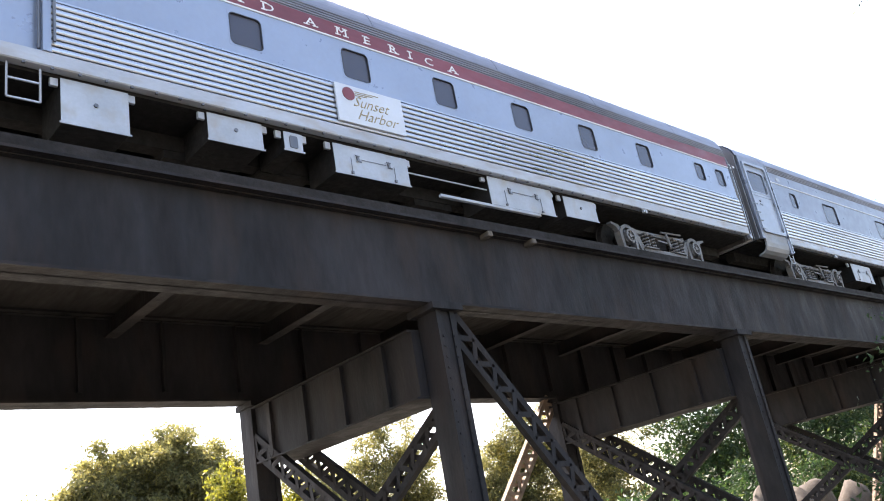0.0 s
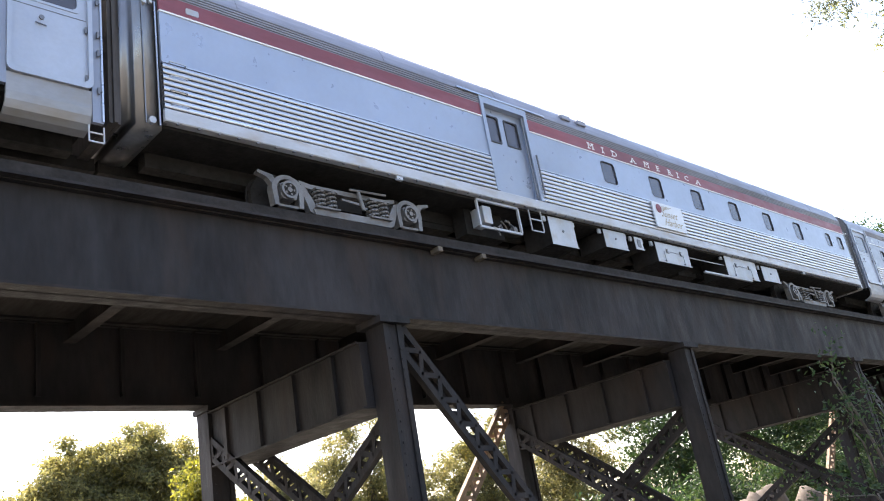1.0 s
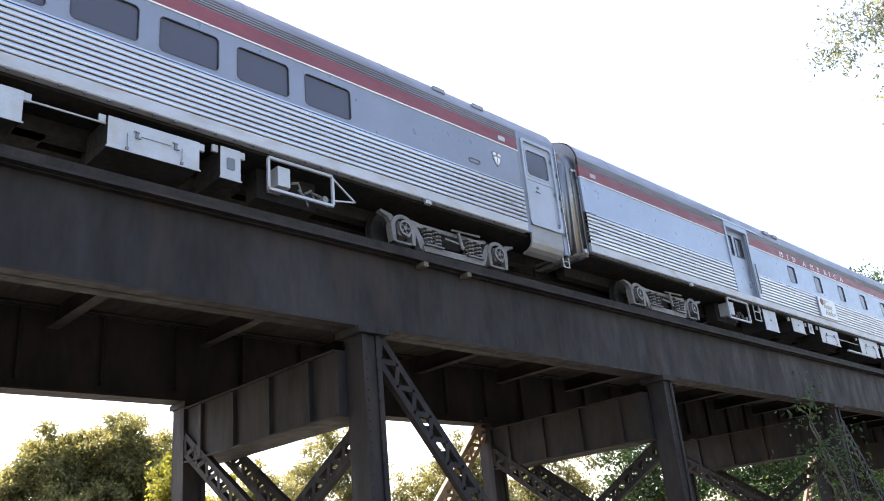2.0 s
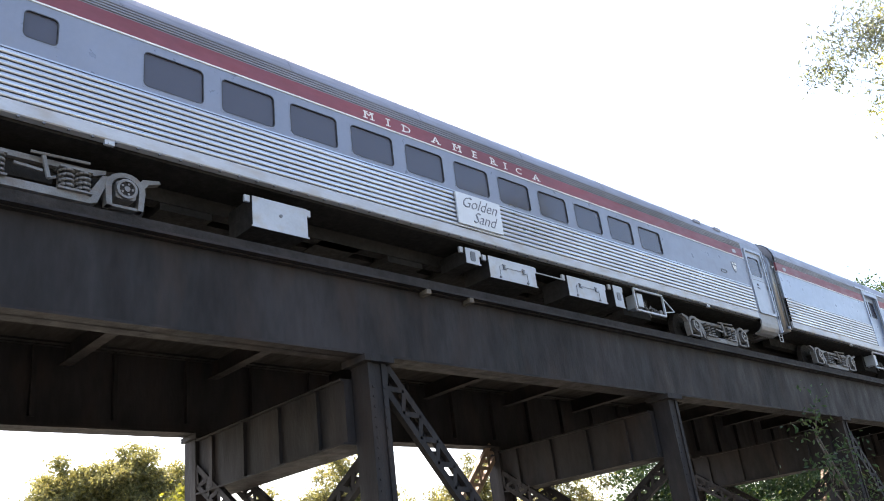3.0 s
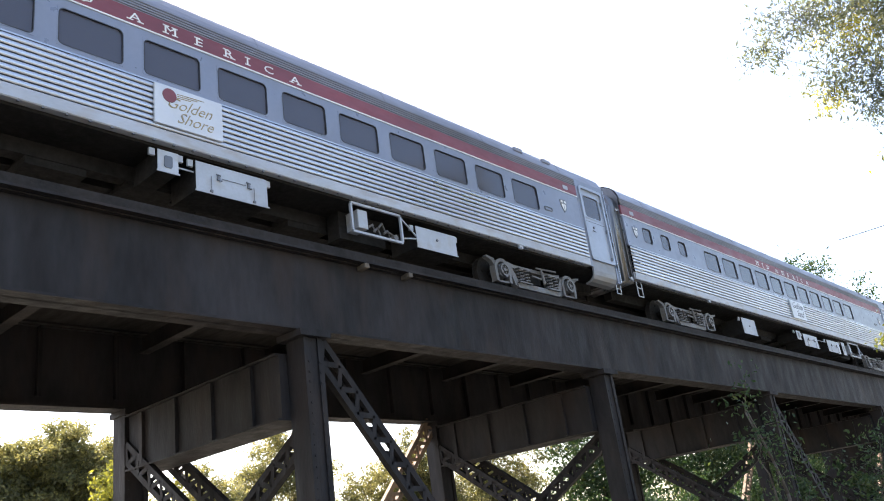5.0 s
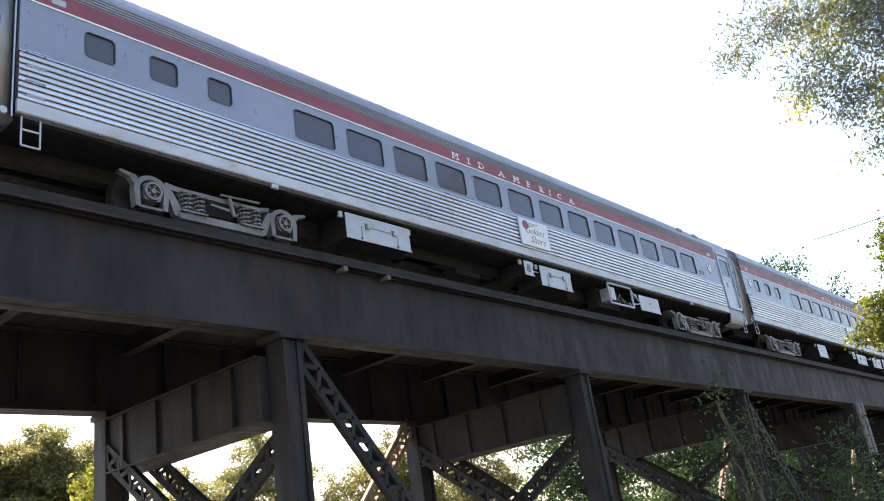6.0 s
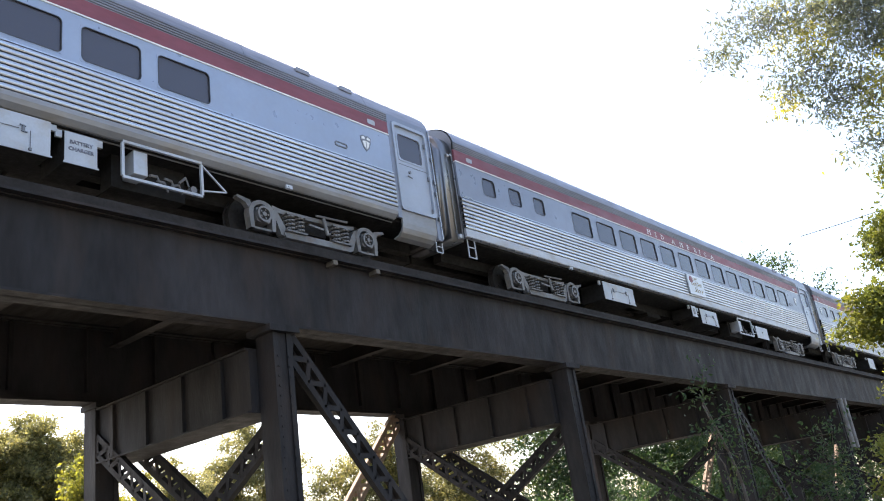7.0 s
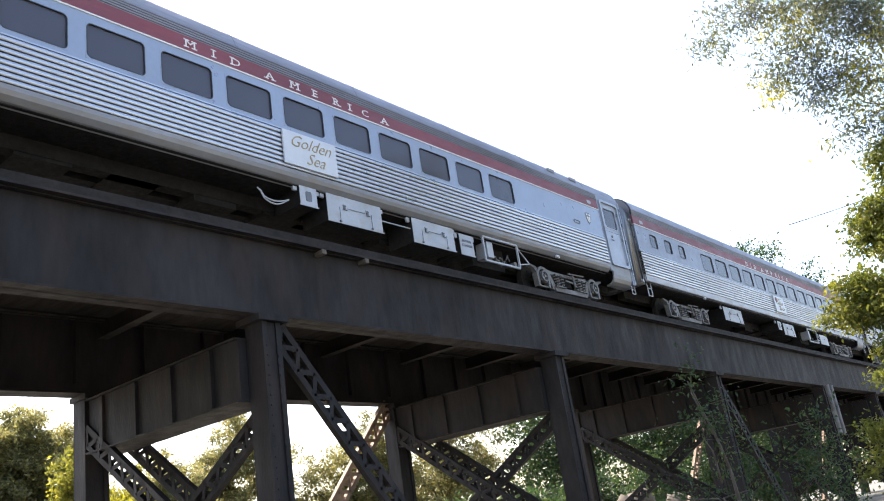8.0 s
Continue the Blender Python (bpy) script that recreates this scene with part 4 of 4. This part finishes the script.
def build_bridge():
    bridge = new("railway_viaduct")
    tagged(bridge, "dark riveted iron railway viaduct on tall laced legs", "bridge")
    for y in (Y_NEAR, Y_FAR):
        plate_girder(bridge, y, Z_LOW if y < Y_TRACK else Z_LOW - 0.14)
    for x in BENTS:
        for y in (Y_NEAR, Y_FAR):
            bridge_leg(bridge, x, y)
        cross_girder(bridge, x)
        for k in (-0.42, 0.28):
            if k > 0:
                lattice(bridge, (x + k, Y_NEAR + 0.13, 3.85), (x + k, Y_FAR - 0.14, 1.2), 0.26, (1, 0, 0), IRON, "laced iron cross brace")
            lattice(bridge, (x + k + 0.14, Y_FAR - 0.14, 4.2), (x + k + 0.14, Y_NEAR + 0.13, 1.05), 0.26, (1, 0, 0), IRON, "laced iron cross brace")
    for i in range(0, len(BENTS) - 1, 1):
        a, b = BENTS[i], BENTS[i + 1]
        if i % 2 == 0:
            lattice(bridge, (a + 0.24, Y_NEAR, 4.9), (a + 4.01, Y_NEAR, 0.3), 0.27, (0, 1, 0), IRON, "laced iron sway brace")
            lattice(bridge, (b - 0.32, Y_FAR, 4.9), (b - 4.52, Y_FAR, 0.3), 0.30, (0, 1, 0), IRON_SUNLIT, "rusty laced iron sway brace, sunlight put into its colour")
    # floor beams and closed floor
    bm = bmesh.new()
    x = X0 + 1.0
    box(bm, -0.10, 0.10, Y_NEAR + 0.13, Y_FAR - 0.13, Z_TOP - 0.36, Z_TOP - 0.34)
    box(bm, -0.012, 0.012, Y_NEAR + 0.13, Y_FAR - 0.13, Z_TOP - 0.34, Z_TOP - 0.03)
    me = finish("floor_beam", bm, IRON)
    while x < X1:
        part("floor_beam", me, IRON, bridge).location = (x, 0, 0)
        x += 2.74
    bm = bmesh.new()
    box(bm, X0, X1, Y_NEAR - 0.20, Y_FAR + 0.20, Z_TOP + 0.04, Z_TOP + 0.16)
    part("deck", bm, TIMBER, bridge, "dark timber deck")
    bm = bmesh.new()
    solid(bm, [(Y_NEAR + 0.55, Z_TOP + 0.16), (Y_NEAR + 1.05, 6.92), (Y_FAR - 1.05, 6.92), (Y_FAR - 0.55, Z_TOP + 0.16)], X0, X1)
    part("ballast_bed", bm, BALLAST, bridge, "grey stone ballast")
    for x in (34.78, 35.28):
        bm = bmesh.new()
        tube(bm, (x, Y_NEAR - 0.42, 3.15), (x, Y_NEAR - 0.42, 5.02), 0.085, n=12)
        part("downpipe", bm, TRUCK_GREY, bridge, "grey steel downpipe")
    for x in (9.1, 10.1):
        part("bracket", bevelled(x - 0.05, x + 0.05, Y_NEAR - 0.22, Y_NEAR - 0.02, Z_TOP - 0.09, Z_TOP - 0.004, 0.012), BARK, bridge, "small rusty deck bracket")


def build_track():
    track = new("railway_track")
    tagged(track, "steel railway track on dark timber sleepers", "railway track")
    for y in (-0.7525, 0.7525):
        bm = bmesh.new()
        c = Y_TRACK + y
        prof = [(-0.07, 0), (0.07, 0), (0.07, 0.012), (0.012, 0.035), (0.009, 0.125), (0.036, 0.14), (0.036, 0.165), (0.028, 0.172), (-0.028, 0.172), (-0.036, 0.165), (-0.036, 0.14), (-0.009, 0.125), (-0.012, 0.035), (-0.07, 0.012)]
        solid(bm, [(c + a, Z_RAIL - 0.172 + b) for a, b in prof], X0, X1)
        part("rail", bm, RAIL_STEEL, track, "worn steel rail")
    bm = bevelled(-0.11, 0.11, -1.3, 1.3, -0.11, 0.09, 0.01)
    me = finish("sleeper", bm, TIMBER)
    x = X0 + 0.3
    while x < X1 and x < X0 + 0.58 * 200:
        part("sleeper", me, TIMBER, track).location = (x, Y_TRACK, Z_RAIL - 0.172 - 0.092)
        x += 0.58


# ---- trees ----
def leaf_mesh(name, centres, size, mat, seed, droop=0.3, slim=0.45):
    """Folded leaves, four corners each, at the given places."""
    rng = np.random.default_rng(seed)
    n = len(centres)
    d = rng.normal(size=(n, 3))
    d[:, 2] -= droop
    d /= np.linalg.norm(d, axis=1)[:, None]
    r = rng.normal(size=(n, 3))
    s = np.cross(d, r)
    s /= np.linalg.norm(s, axis=1)[:, None] + 1e-9
    u = np.cross(s, d)
    L = size * rng.uniform(0.6, 1.35, n)[:, None]
    v = np.empty((n, 4, 3))
    v[:, 0] = centres
    v[:, 1] = centres + d * L * 0.5 + s * L * slim * 0.5 + u * L * 0.10
    v[:, 2] = centres + d * L
    v[:, 3] = centres + d * L * 0.5 - s * L * slim * 0.5 + u * L * 0.10
    idx = np.arange(n)[:, None] * 4
    f = np.concatenate([idx + np.array([[0, 1, 2]]), idx + np.array([[0, 2, 3]])], axis=0)
    me = bpy.data.meshes.new(name)
    me.vertices.add(n * 4)
    me.vertices.foreach_set("co", v.reshape(-1))
    me.loops.add(len(f) * 3)
    me.loops.foreach_set("vertex_index", f.reshape(-1).astype(np.int32))
    me.polygons.add(len(f))
    me.polygons.foreach_set("loop_start", np.arange(len(f), dtype=np.int32) * 3)
    me.update(calc_edges=True)
    me.materials.append(mat)
    return me


def limb(bm, pts, r0, r1):
    for i in range(len(pts) - 1):
        a, b = i / (len(pts) - 1), (i + 1) / (len(pts) - 1)
        tube(bm, pts[i], pts[i + 1], r0 + (r1 - r0) * a, r0 + (r1 - r0) * b, n=7)


def tree(base, blobs, clumps, per_clump, size, mat, seed, trunk=0.22, spread=0.45, label="", droop=0.3, slim=0.45, name="tree", shell=0.55, start=0.35, limbs=40, main=0.4):
    """A tree: tapered trunk, limbs out to the leaf clumps, a crown of leaves round ellipsoid blobs (centre, radii)."""
    rng = np.random.default_rng(seed)
    base = Vector(base)
    top = Vector(max(blobs, key=lambda b: b[0][2])[0])
    ob = new(name)
    tagged(ob, label, "tree")
    vol = np.array([b[1][0] * b[1][1] * b[1][2] for b in blobs])
    pick = rng.choice(len(blobs), clumps, p=vol / vol.sum())
    cs = []
    for k in pick:
        c, r = np.array(blobs[k][0]), np.array(blobs[k][1])
        q = rng.normal(size=3)
        q /= np.linalg.norm(q)
        cs.append(c + q * r * rng.uniform(shell, 1.08))
    cs = np.array(cs)
    bm = bmesh.new()
    knots = [base + (top - base) * t + Vector((0.25 * math.sin(3 * t + seed), 0.25 * math.cos(4 * t + seed), 0)) * (t > 0) for t in np.linspace(0, 0.9, 7)]
    limb(bm, knots, trunk, trunk * 0.25)
    part("trunk", bm, BARK, ob, smooth=True)
    bm = bmesh.new()
    for c, r in blobs:
        c = Vector(c)
        t = min(0.85, max(start, (c.z - base.z) / max(0.1, top.z - base.z) * 0.7))
        root = base + (top - base) * t * 0.9
        mid = root.lerp(c, 0.5) + Vector((rng.normal() * 0.3, rng.normal() * 0.3, 0.2))
        limb(bm, [root, root.lerp(mid, 0.5) + Vector((0, 0, 0.12)), mid, mid.lerp(c, 0.55), c], trunk * main, trunk * main * 0.5)
    step = max(1, len(cs) // limbs)
    for c, k in zip(cs[::step], pick[::step]):
        c, hub = Vector(c), Vector(blobs[k][0])
        root = hub.lerp(c, 0.15)
        bend = Vector((rng.normal() * 0.18, rng.normal() * 0.18, 0.12 + rng.normal() * 0.08))
        limb(bm, [root, root.lerp(c, 0.4) + bend, root.lerp(c, 0.75) + bend * 0.8, c], trunk * 0.10, 0.006)
    tagged(part("limb", bm, BARK, ob, smooth=True), kind="stuff")
    leaves = np.repeat(cs, per_clump, axis=0)
    leaves = leaves + rng.normal(size=leaves.shape) * spread * rng.uniform(0.5, 1.2, (len(leaves), 1)) * np.array([1, 1, 0.7])
    part("crown", leaf_mesh("crown", leaves, size, mat, seed + 1, droop, slim), mat, ob)
    return ob


def trees():
    lab = "leafy tree with sunlit yellow-green crown beyond the viaduct"
    tree((18.2, 42, 0), [((18.9, 42, 8.2), (2.3, 2.2, 2.4)), ((16.1, 43, 8.0), (1.8, 1.8, 2.0)), ((13.9, 43.6, 6.3), (1.9, 1.6, 1.9)), ((17.5, 42.4, 7.6), (2.3, 2.0, 2.1)), ((17.0, 42, 5.2), (3.9, 2.4, 2.2))], 700, 190, 0.19, LEAF_BACK, 11, 0.28, 0.28, lab, shell=0.3)
    tree((20.6, 41, 0), [((20.5, 41, 7.2), (1.7, 1.8, 2.3)), ((21.6, 41, 3.8), (2.2, 2.0, 2.8))], 300, 190, 0.19, LEAF_BACK, 21, 0.24, 0.30, lab, shell=0.25)
    tree((15.9, 30.6, 0), [((15.9, 30.6, 5.4), (0.9, 0.9, 1.5)), ((16.6, 30.2, 3.0), (1.3, 1.2, 2.2))], 120, 150, 0.17, LEAF_GOLD, 22, 0.14, 0.24, "young tree with bright yellow leaves beyond the viaduct", shell=0.25)
    tree((22.2, 34, 0), [((22.2, 34, 4.7), (1.9, 2.0, 2.8)), ((20.2, 35, 2.6), (2.0, 2.0, 2.4))], 220, 190, 0.16, LEAF_BACK, 12, 0.18, 0.30, lab, shell=0.25)
    tree((19.9, 33.6, 0), [((19.9, 33.6, 4.5), (1.1, 1.2, 2.2)), ((20.2, 33.2, 2.2), (1.3, 1.3, 2.0))], 120, 170, 0.16, LEAF_GOLD, 23, 0.14, 0.26, "young tree with bright yellow leaves beyond the viaduct", shell=0.25)
    tree((28.4, 36.2, 0), [((28.6, 36.0, 6.8), (2.0, 2.0, 3.2)), ((27.1, 37.2, 6.2), (1.5, 1.6, 2.7)), ((26.2, 36.6, 3.6), (2.2, 2.0, 2.4)), ((29.6, 35.4, 3.2), (2.0, 2.0, 2.6))], 300, 190, 0.16, LEAF_BACK, 13, 0.26, 0.32, lab, shell=0.25)
    tree((31.8, 32.4, 0), [((31.0, 33, 4.7), (1.8, 1.8, 2.2)), ((32.2, 32.0, 5.8), (1.4, 1.3, 2.1)), ((33.5, 31.5, 6.2), (1.6, 1.8, 2.7)), ((33, 32, 2.5), (2.4, 2.2, 2.2))], 320, 190, 0.16, LEAF_BACK, 14, 0.22, 0.30, lab, shell=0.25)
    tree((37.5, 30, 0), [((37.5, 30, 7.5), (3.0, 2.8, 4.2)), ((36, 30, 3.2), (3.0, 2.5, 2.8))], 280, 180, 0.17, LEAF_BACK, 15, 0.3, 0.38, lab)
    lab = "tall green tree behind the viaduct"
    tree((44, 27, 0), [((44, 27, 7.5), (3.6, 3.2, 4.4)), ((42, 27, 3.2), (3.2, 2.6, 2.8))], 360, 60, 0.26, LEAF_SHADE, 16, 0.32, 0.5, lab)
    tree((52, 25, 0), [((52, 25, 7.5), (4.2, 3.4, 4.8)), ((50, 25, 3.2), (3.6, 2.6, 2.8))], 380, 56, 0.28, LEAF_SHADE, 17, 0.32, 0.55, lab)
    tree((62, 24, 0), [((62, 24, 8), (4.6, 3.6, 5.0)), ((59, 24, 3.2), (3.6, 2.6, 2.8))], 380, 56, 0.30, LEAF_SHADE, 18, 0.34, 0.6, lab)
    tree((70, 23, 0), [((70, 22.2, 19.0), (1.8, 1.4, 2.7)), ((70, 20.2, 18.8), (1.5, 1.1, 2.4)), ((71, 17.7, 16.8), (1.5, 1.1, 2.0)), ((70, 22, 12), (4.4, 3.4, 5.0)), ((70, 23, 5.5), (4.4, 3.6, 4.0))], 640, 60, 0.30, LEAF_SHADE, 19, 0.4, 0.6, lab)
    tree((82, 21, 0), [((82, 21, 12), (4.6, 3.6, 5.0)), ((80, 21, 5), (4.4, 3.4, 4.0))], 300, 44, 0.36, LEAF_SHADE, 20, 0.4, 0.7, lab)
    # near side, where the train passes behind the leaves
    tree((22.6, 0.4, 0), [((20.7, 2.4, 13.2), (1.6, 1.7, 1.7)), ((20.3, 4.4, 13.2), (0.9, 1.3, 0.9)), ((20.1, 5.4, 12.6), (0.6, 0.6, 0.45)), ((20.4, 3.5, 11.5), (1.0, 1.2, 0.9)), ((20.3, 4.2, 10.9), (0.5, 0.5, 0.35)), ((20.6, 2.7, 10.5), (0.9, 1.2, 0.8)), ((20.8, 2.0, 9.5), (1.0, 1.1, 1.0)), ((20.5, 3.1, 9.1), (0.5, 0.6, 0.35)), ((20.8, 1.8, 11.8), (1.0, 1.0, 1.3))], 820, 22, 0.13, LEAF_AIRY, 31, 0.10, 0.22, "airy tree with narrow drooping leaves", 0.8, 0.34, shell=0.3, start=0.75, limbs=130, main=0.08)
    tree((22.2, 1.2, 0), [((20.9, 1.9, 8.1), (1.0, 1.1, 0.9)), ((20.7, 2.6, 6.7), (1.0, 1.25, 0.8)), ((20.5, 3.45, 5.2), (0.9, 1.5, 0.65)), ((20.8, 2.6, 3.9), (1.2, 1.5, 1.1)), ((20.8, 3.2, 1.8), (1.2, 1.5, 1.5)), ((21.4, 1.4, 5.6), (1.0, 1.0, 2.2))], 760, 125, 0.115, LEAF_BRIGHT, 32, 0.16, 0.18, "bushy young tree with bright yellow-green leaves", 0.4, 0.5, start=0.3, limbs=14, shell=0.35)
    lab = "sapling by the viaduct, shade put into its dark green leaves"
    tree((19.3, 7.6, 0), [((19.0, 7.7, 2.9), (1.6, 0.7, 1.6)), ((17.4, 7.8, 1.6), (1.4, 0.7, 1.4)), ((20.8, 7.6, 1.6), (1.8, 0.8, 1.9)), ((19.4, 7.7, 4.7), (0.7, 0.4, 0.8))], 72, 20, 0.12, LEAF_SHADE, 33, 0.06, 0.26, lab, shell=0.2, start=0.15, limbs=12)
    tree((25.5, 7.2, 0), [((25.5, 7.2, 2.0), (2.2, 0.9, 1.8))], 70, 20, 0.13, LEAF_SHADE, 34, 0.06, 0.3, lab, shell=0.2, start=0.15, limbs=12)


def shrubs():
    """Low dark bushes along the far side of the viaduct."""
    for i, (x, y, h) in enumerate(((24.5, 19.0, 1.4), (29.0, 19.5, 1.7), (34.5, 20.0, 2.0), (40.0, 19.0, 2.1), (46.0, 19.5, 2.4), (53.0, 19.0, 2.6), (61.0, 19.0, 2.8))):
        bush = tree((x, y, 0), [((x, y, h), (2.6, 1.2, h * 0.9)), ((x + 1.8, y, h * 0.7), (2.0, 1.0, h * 0.7))], 150, 60, 0.20, LEAF_SHADE, 50 + i, 0.08, 0.34, "low dark green bush behind the viaduct", shell=0.2, start=0.1, limbs=14, name="bush")
        tagged(bush, "low dark green bush behind the viaduct", "bush", "bushes behind the viaduct")


def bank_stones():
    """Pale weathered stones of a low bank behind the far legs."""
    for i, (x, y, h) in enumerate(((30.0, 17.5, 2.3), (32.0, 17.2, 2.0), (34.2, 17.6, 2.4), (36.5, 17.0, 2.0))):
        bm = bmesh.new()
        bmesh.ops.create_icosphere(bm, subdivisions=3, radius=1.0)
        for v in bm.verts:
            v.co = Vector((v.co.x * 1.2, v.co.y * 0.9, v.co.z * h)) * (1 + 0.22 * noise.noise(v.co * 1.7 + Vector((i * 7, 0, 0))))
        ob = part("boulder", bm, STONE, None, smooth=True)
        ob.location = (x, y, 0.1)
        tagged(ob, "pale weathered boulder in the bank", "boulder", "boulders of the bank")


def overhead_wire():
    bm = bmesh.new()
    a, b = Vector((66, 16.6, 20.6)), Vector((72, 10.0, 22.4))
    pts = [a.lerp(b, i / 10) - Vector((0, 0, 0.08 * math.sin(math.pi * i / 10))) for i in range(11)]
    for i in range(10):
        tube(bm, pts[i], pts[i + 1], 0.03, n=5)
    ob = part("overhead_wire", bm, RUBBER)
    tagged(ob, "thin dark wire strung between trees", "cable")


ground()
build_bridge()
build_track()
WHEELS = []
CARS = []


def consist():
    big = lambda first, n, pitch=1.332, w=1.03: [(first + i * pitch, first + i * pitch + w) for i in range(n)]
    PITCH, BASE = 25.91, -30.532
    truck_meshes()
    spec = [
        dict(base=BASE + 2 * PITCH, length=25.2, windows=[(4.7, 5.6), (8.6, 9.5), (12.6, 13.5), (16.6, 17.5)], smalls=[(2.6, 3.0)], boxes=[(5.5, 6.9, 0.35, 0.9), (12, 13.4, 0.35, 0.9)], racks=[(8.5, 9.9, 0.38, 0.95)], plaque=None, script="", ink=None, words_x=None, crown=0.95, stripe=False, band=BAND_GREY, rear_door=(0.12, 1.62), label="silver ribbed coach with dark windows and plain letterboard"),
        dict(base=BASE + PITCH, length=25.3, windows=[(10.95, 11.52), (12.98, 13.55), (14.98, 15.52), (17.02, 17.56), (19.08, 19.62), (21.14, 21.68)], smalls=[(23.56, 23.98), (24.53, 24.94)], boxes=[(8.57, 9.42, 0.31, 0.95), (10.52, 11.38, 0.51, 0.95), (11.74, 12.06, 0.61, 0.93), (12.62, 14.1, 0.41, 0.93), (16.0, 17.75, 0.41, 0.98), (18.1, 19.1, 0.48, 0.93)], racks=[(6.4, 7.6, 0.38, 0.95)], plaque=(12.70, 14.06), script="Sunset\nHarbor", ink=GOLD, words_x=13.28, crown=1.14, band=BAND_BLUE, label="silver-blue baggage dormitory coach with double side door", win_low=2.17, side_door=(7.08, 8.33), extras="sun"),
        dict(base=BASE, length=25.05, windows=big(4.86, 11, 1.318, 1.02), smalls=[(0.98, 1.50), (2.05, 2.58), (3.12, 3.62)], boxes=[(6.75, 7.8, 0.23, 0.77), (11.57, 11.95, 0.52, 0.85), (12.22, 13.65, 0.33, 0.80), (14.76, 16.15, 0.34, 0.82), (16.5, 16.85, 0.34, 0.88)], racks=[(17.35, 18.62, 0.38, 0.93)], plaque=(11.33, 12.63), script="Golden\nSand", ink=SLATE, words_x=11.85, band=BAND_GREY, front_door=(23.68, 25.03), shields=((0.56, 2.52), (22.95, 2.52)), label="silver ribbed coach named on a pale plaque, dark picture windows"),
        dict(base=BASE - PITCH, length=25.05, windows=big(4.96, 13, 1.324, 1.01), smalls=[(0.94, 1.46), (2.02, 2.55), (3.10, 3.61)], boxes=[(6.1, 7.85, 0.38, 0.90), (11.85, 12.2, 0.55, 0.92), (12.5, 13.85, 0.38, 0.90), (17.42, 18.6, 0.36, 0.82)], racks=[(15.72, 17.0, 0.36, 0.93)], plaque=(11.72, 12.92), script="Golden\nShore", ink=GOLD, words_x=12.27, band=BAND_GREY, front_door=(23.68, 25.03), shields=((22.95, 2.52),), label="silver ribbed coach with a pale plaque and red disc", extras="sun"),
        dict(base=BASE - 2 * PITCH, length=25.05, windows=big(5.20, 11, 1.298, 1.02), smalls=[(0.98, 1.50), (2.05, 2.58), (3.12, 3.62)], boxes=[(11.98, 12.40, 0.58, 0.98), (12.65, 14.15, 0.40, 0.98), (15.1, 16.5, 0.39, 0.96), (16.7, 17.2, 0.38, 0.89)], racks=[(17.6, 19.0, 0.38, 0.98)], plaque=(11.55, 12.88), script="Golden\nSea", ink=GOLD, words_x=12.25, band=BAND_BLUE, front_door=(23.68, 25.03), shields=((22.95, 2.52),), label="silver ribbed coach with rolled lower skirt and script plaque", skirt=True),
    ]
    for s in spec:
        CARS.append((passenger_car(wheels=WHEELS, **s), s["base"]))


consist()
trees()
shrubs()
bank_stones()
overhead_wire()


def advance(t):
    """How far the train has gone at t seconds; it slows a little."""
    return 10.149 * t - 0.047 * (t - 4) ** 2


def motions():
    slip = {2.5: -0.08, 3.0: -0.06, 4.0: -0.28, 4.5: -0.17, 7.0: 0.12, 7.5: 0.10, 8.0: -0.30}
    for car, base in CARS:
        walk(car, [(t / 2, pose(base + advance(t / 2) + slip.get(t / 2, 0.0), Y_TRACK, Z_RAIL)) for t in range(17)])
    for wheel, s in WHEELS:
        walk(wheel, [(k / 15, pose(s, 0, 0.46, 0, math.degrees(advance(k / 15) / 0.46), 0)) for k in range(121)])


motions()
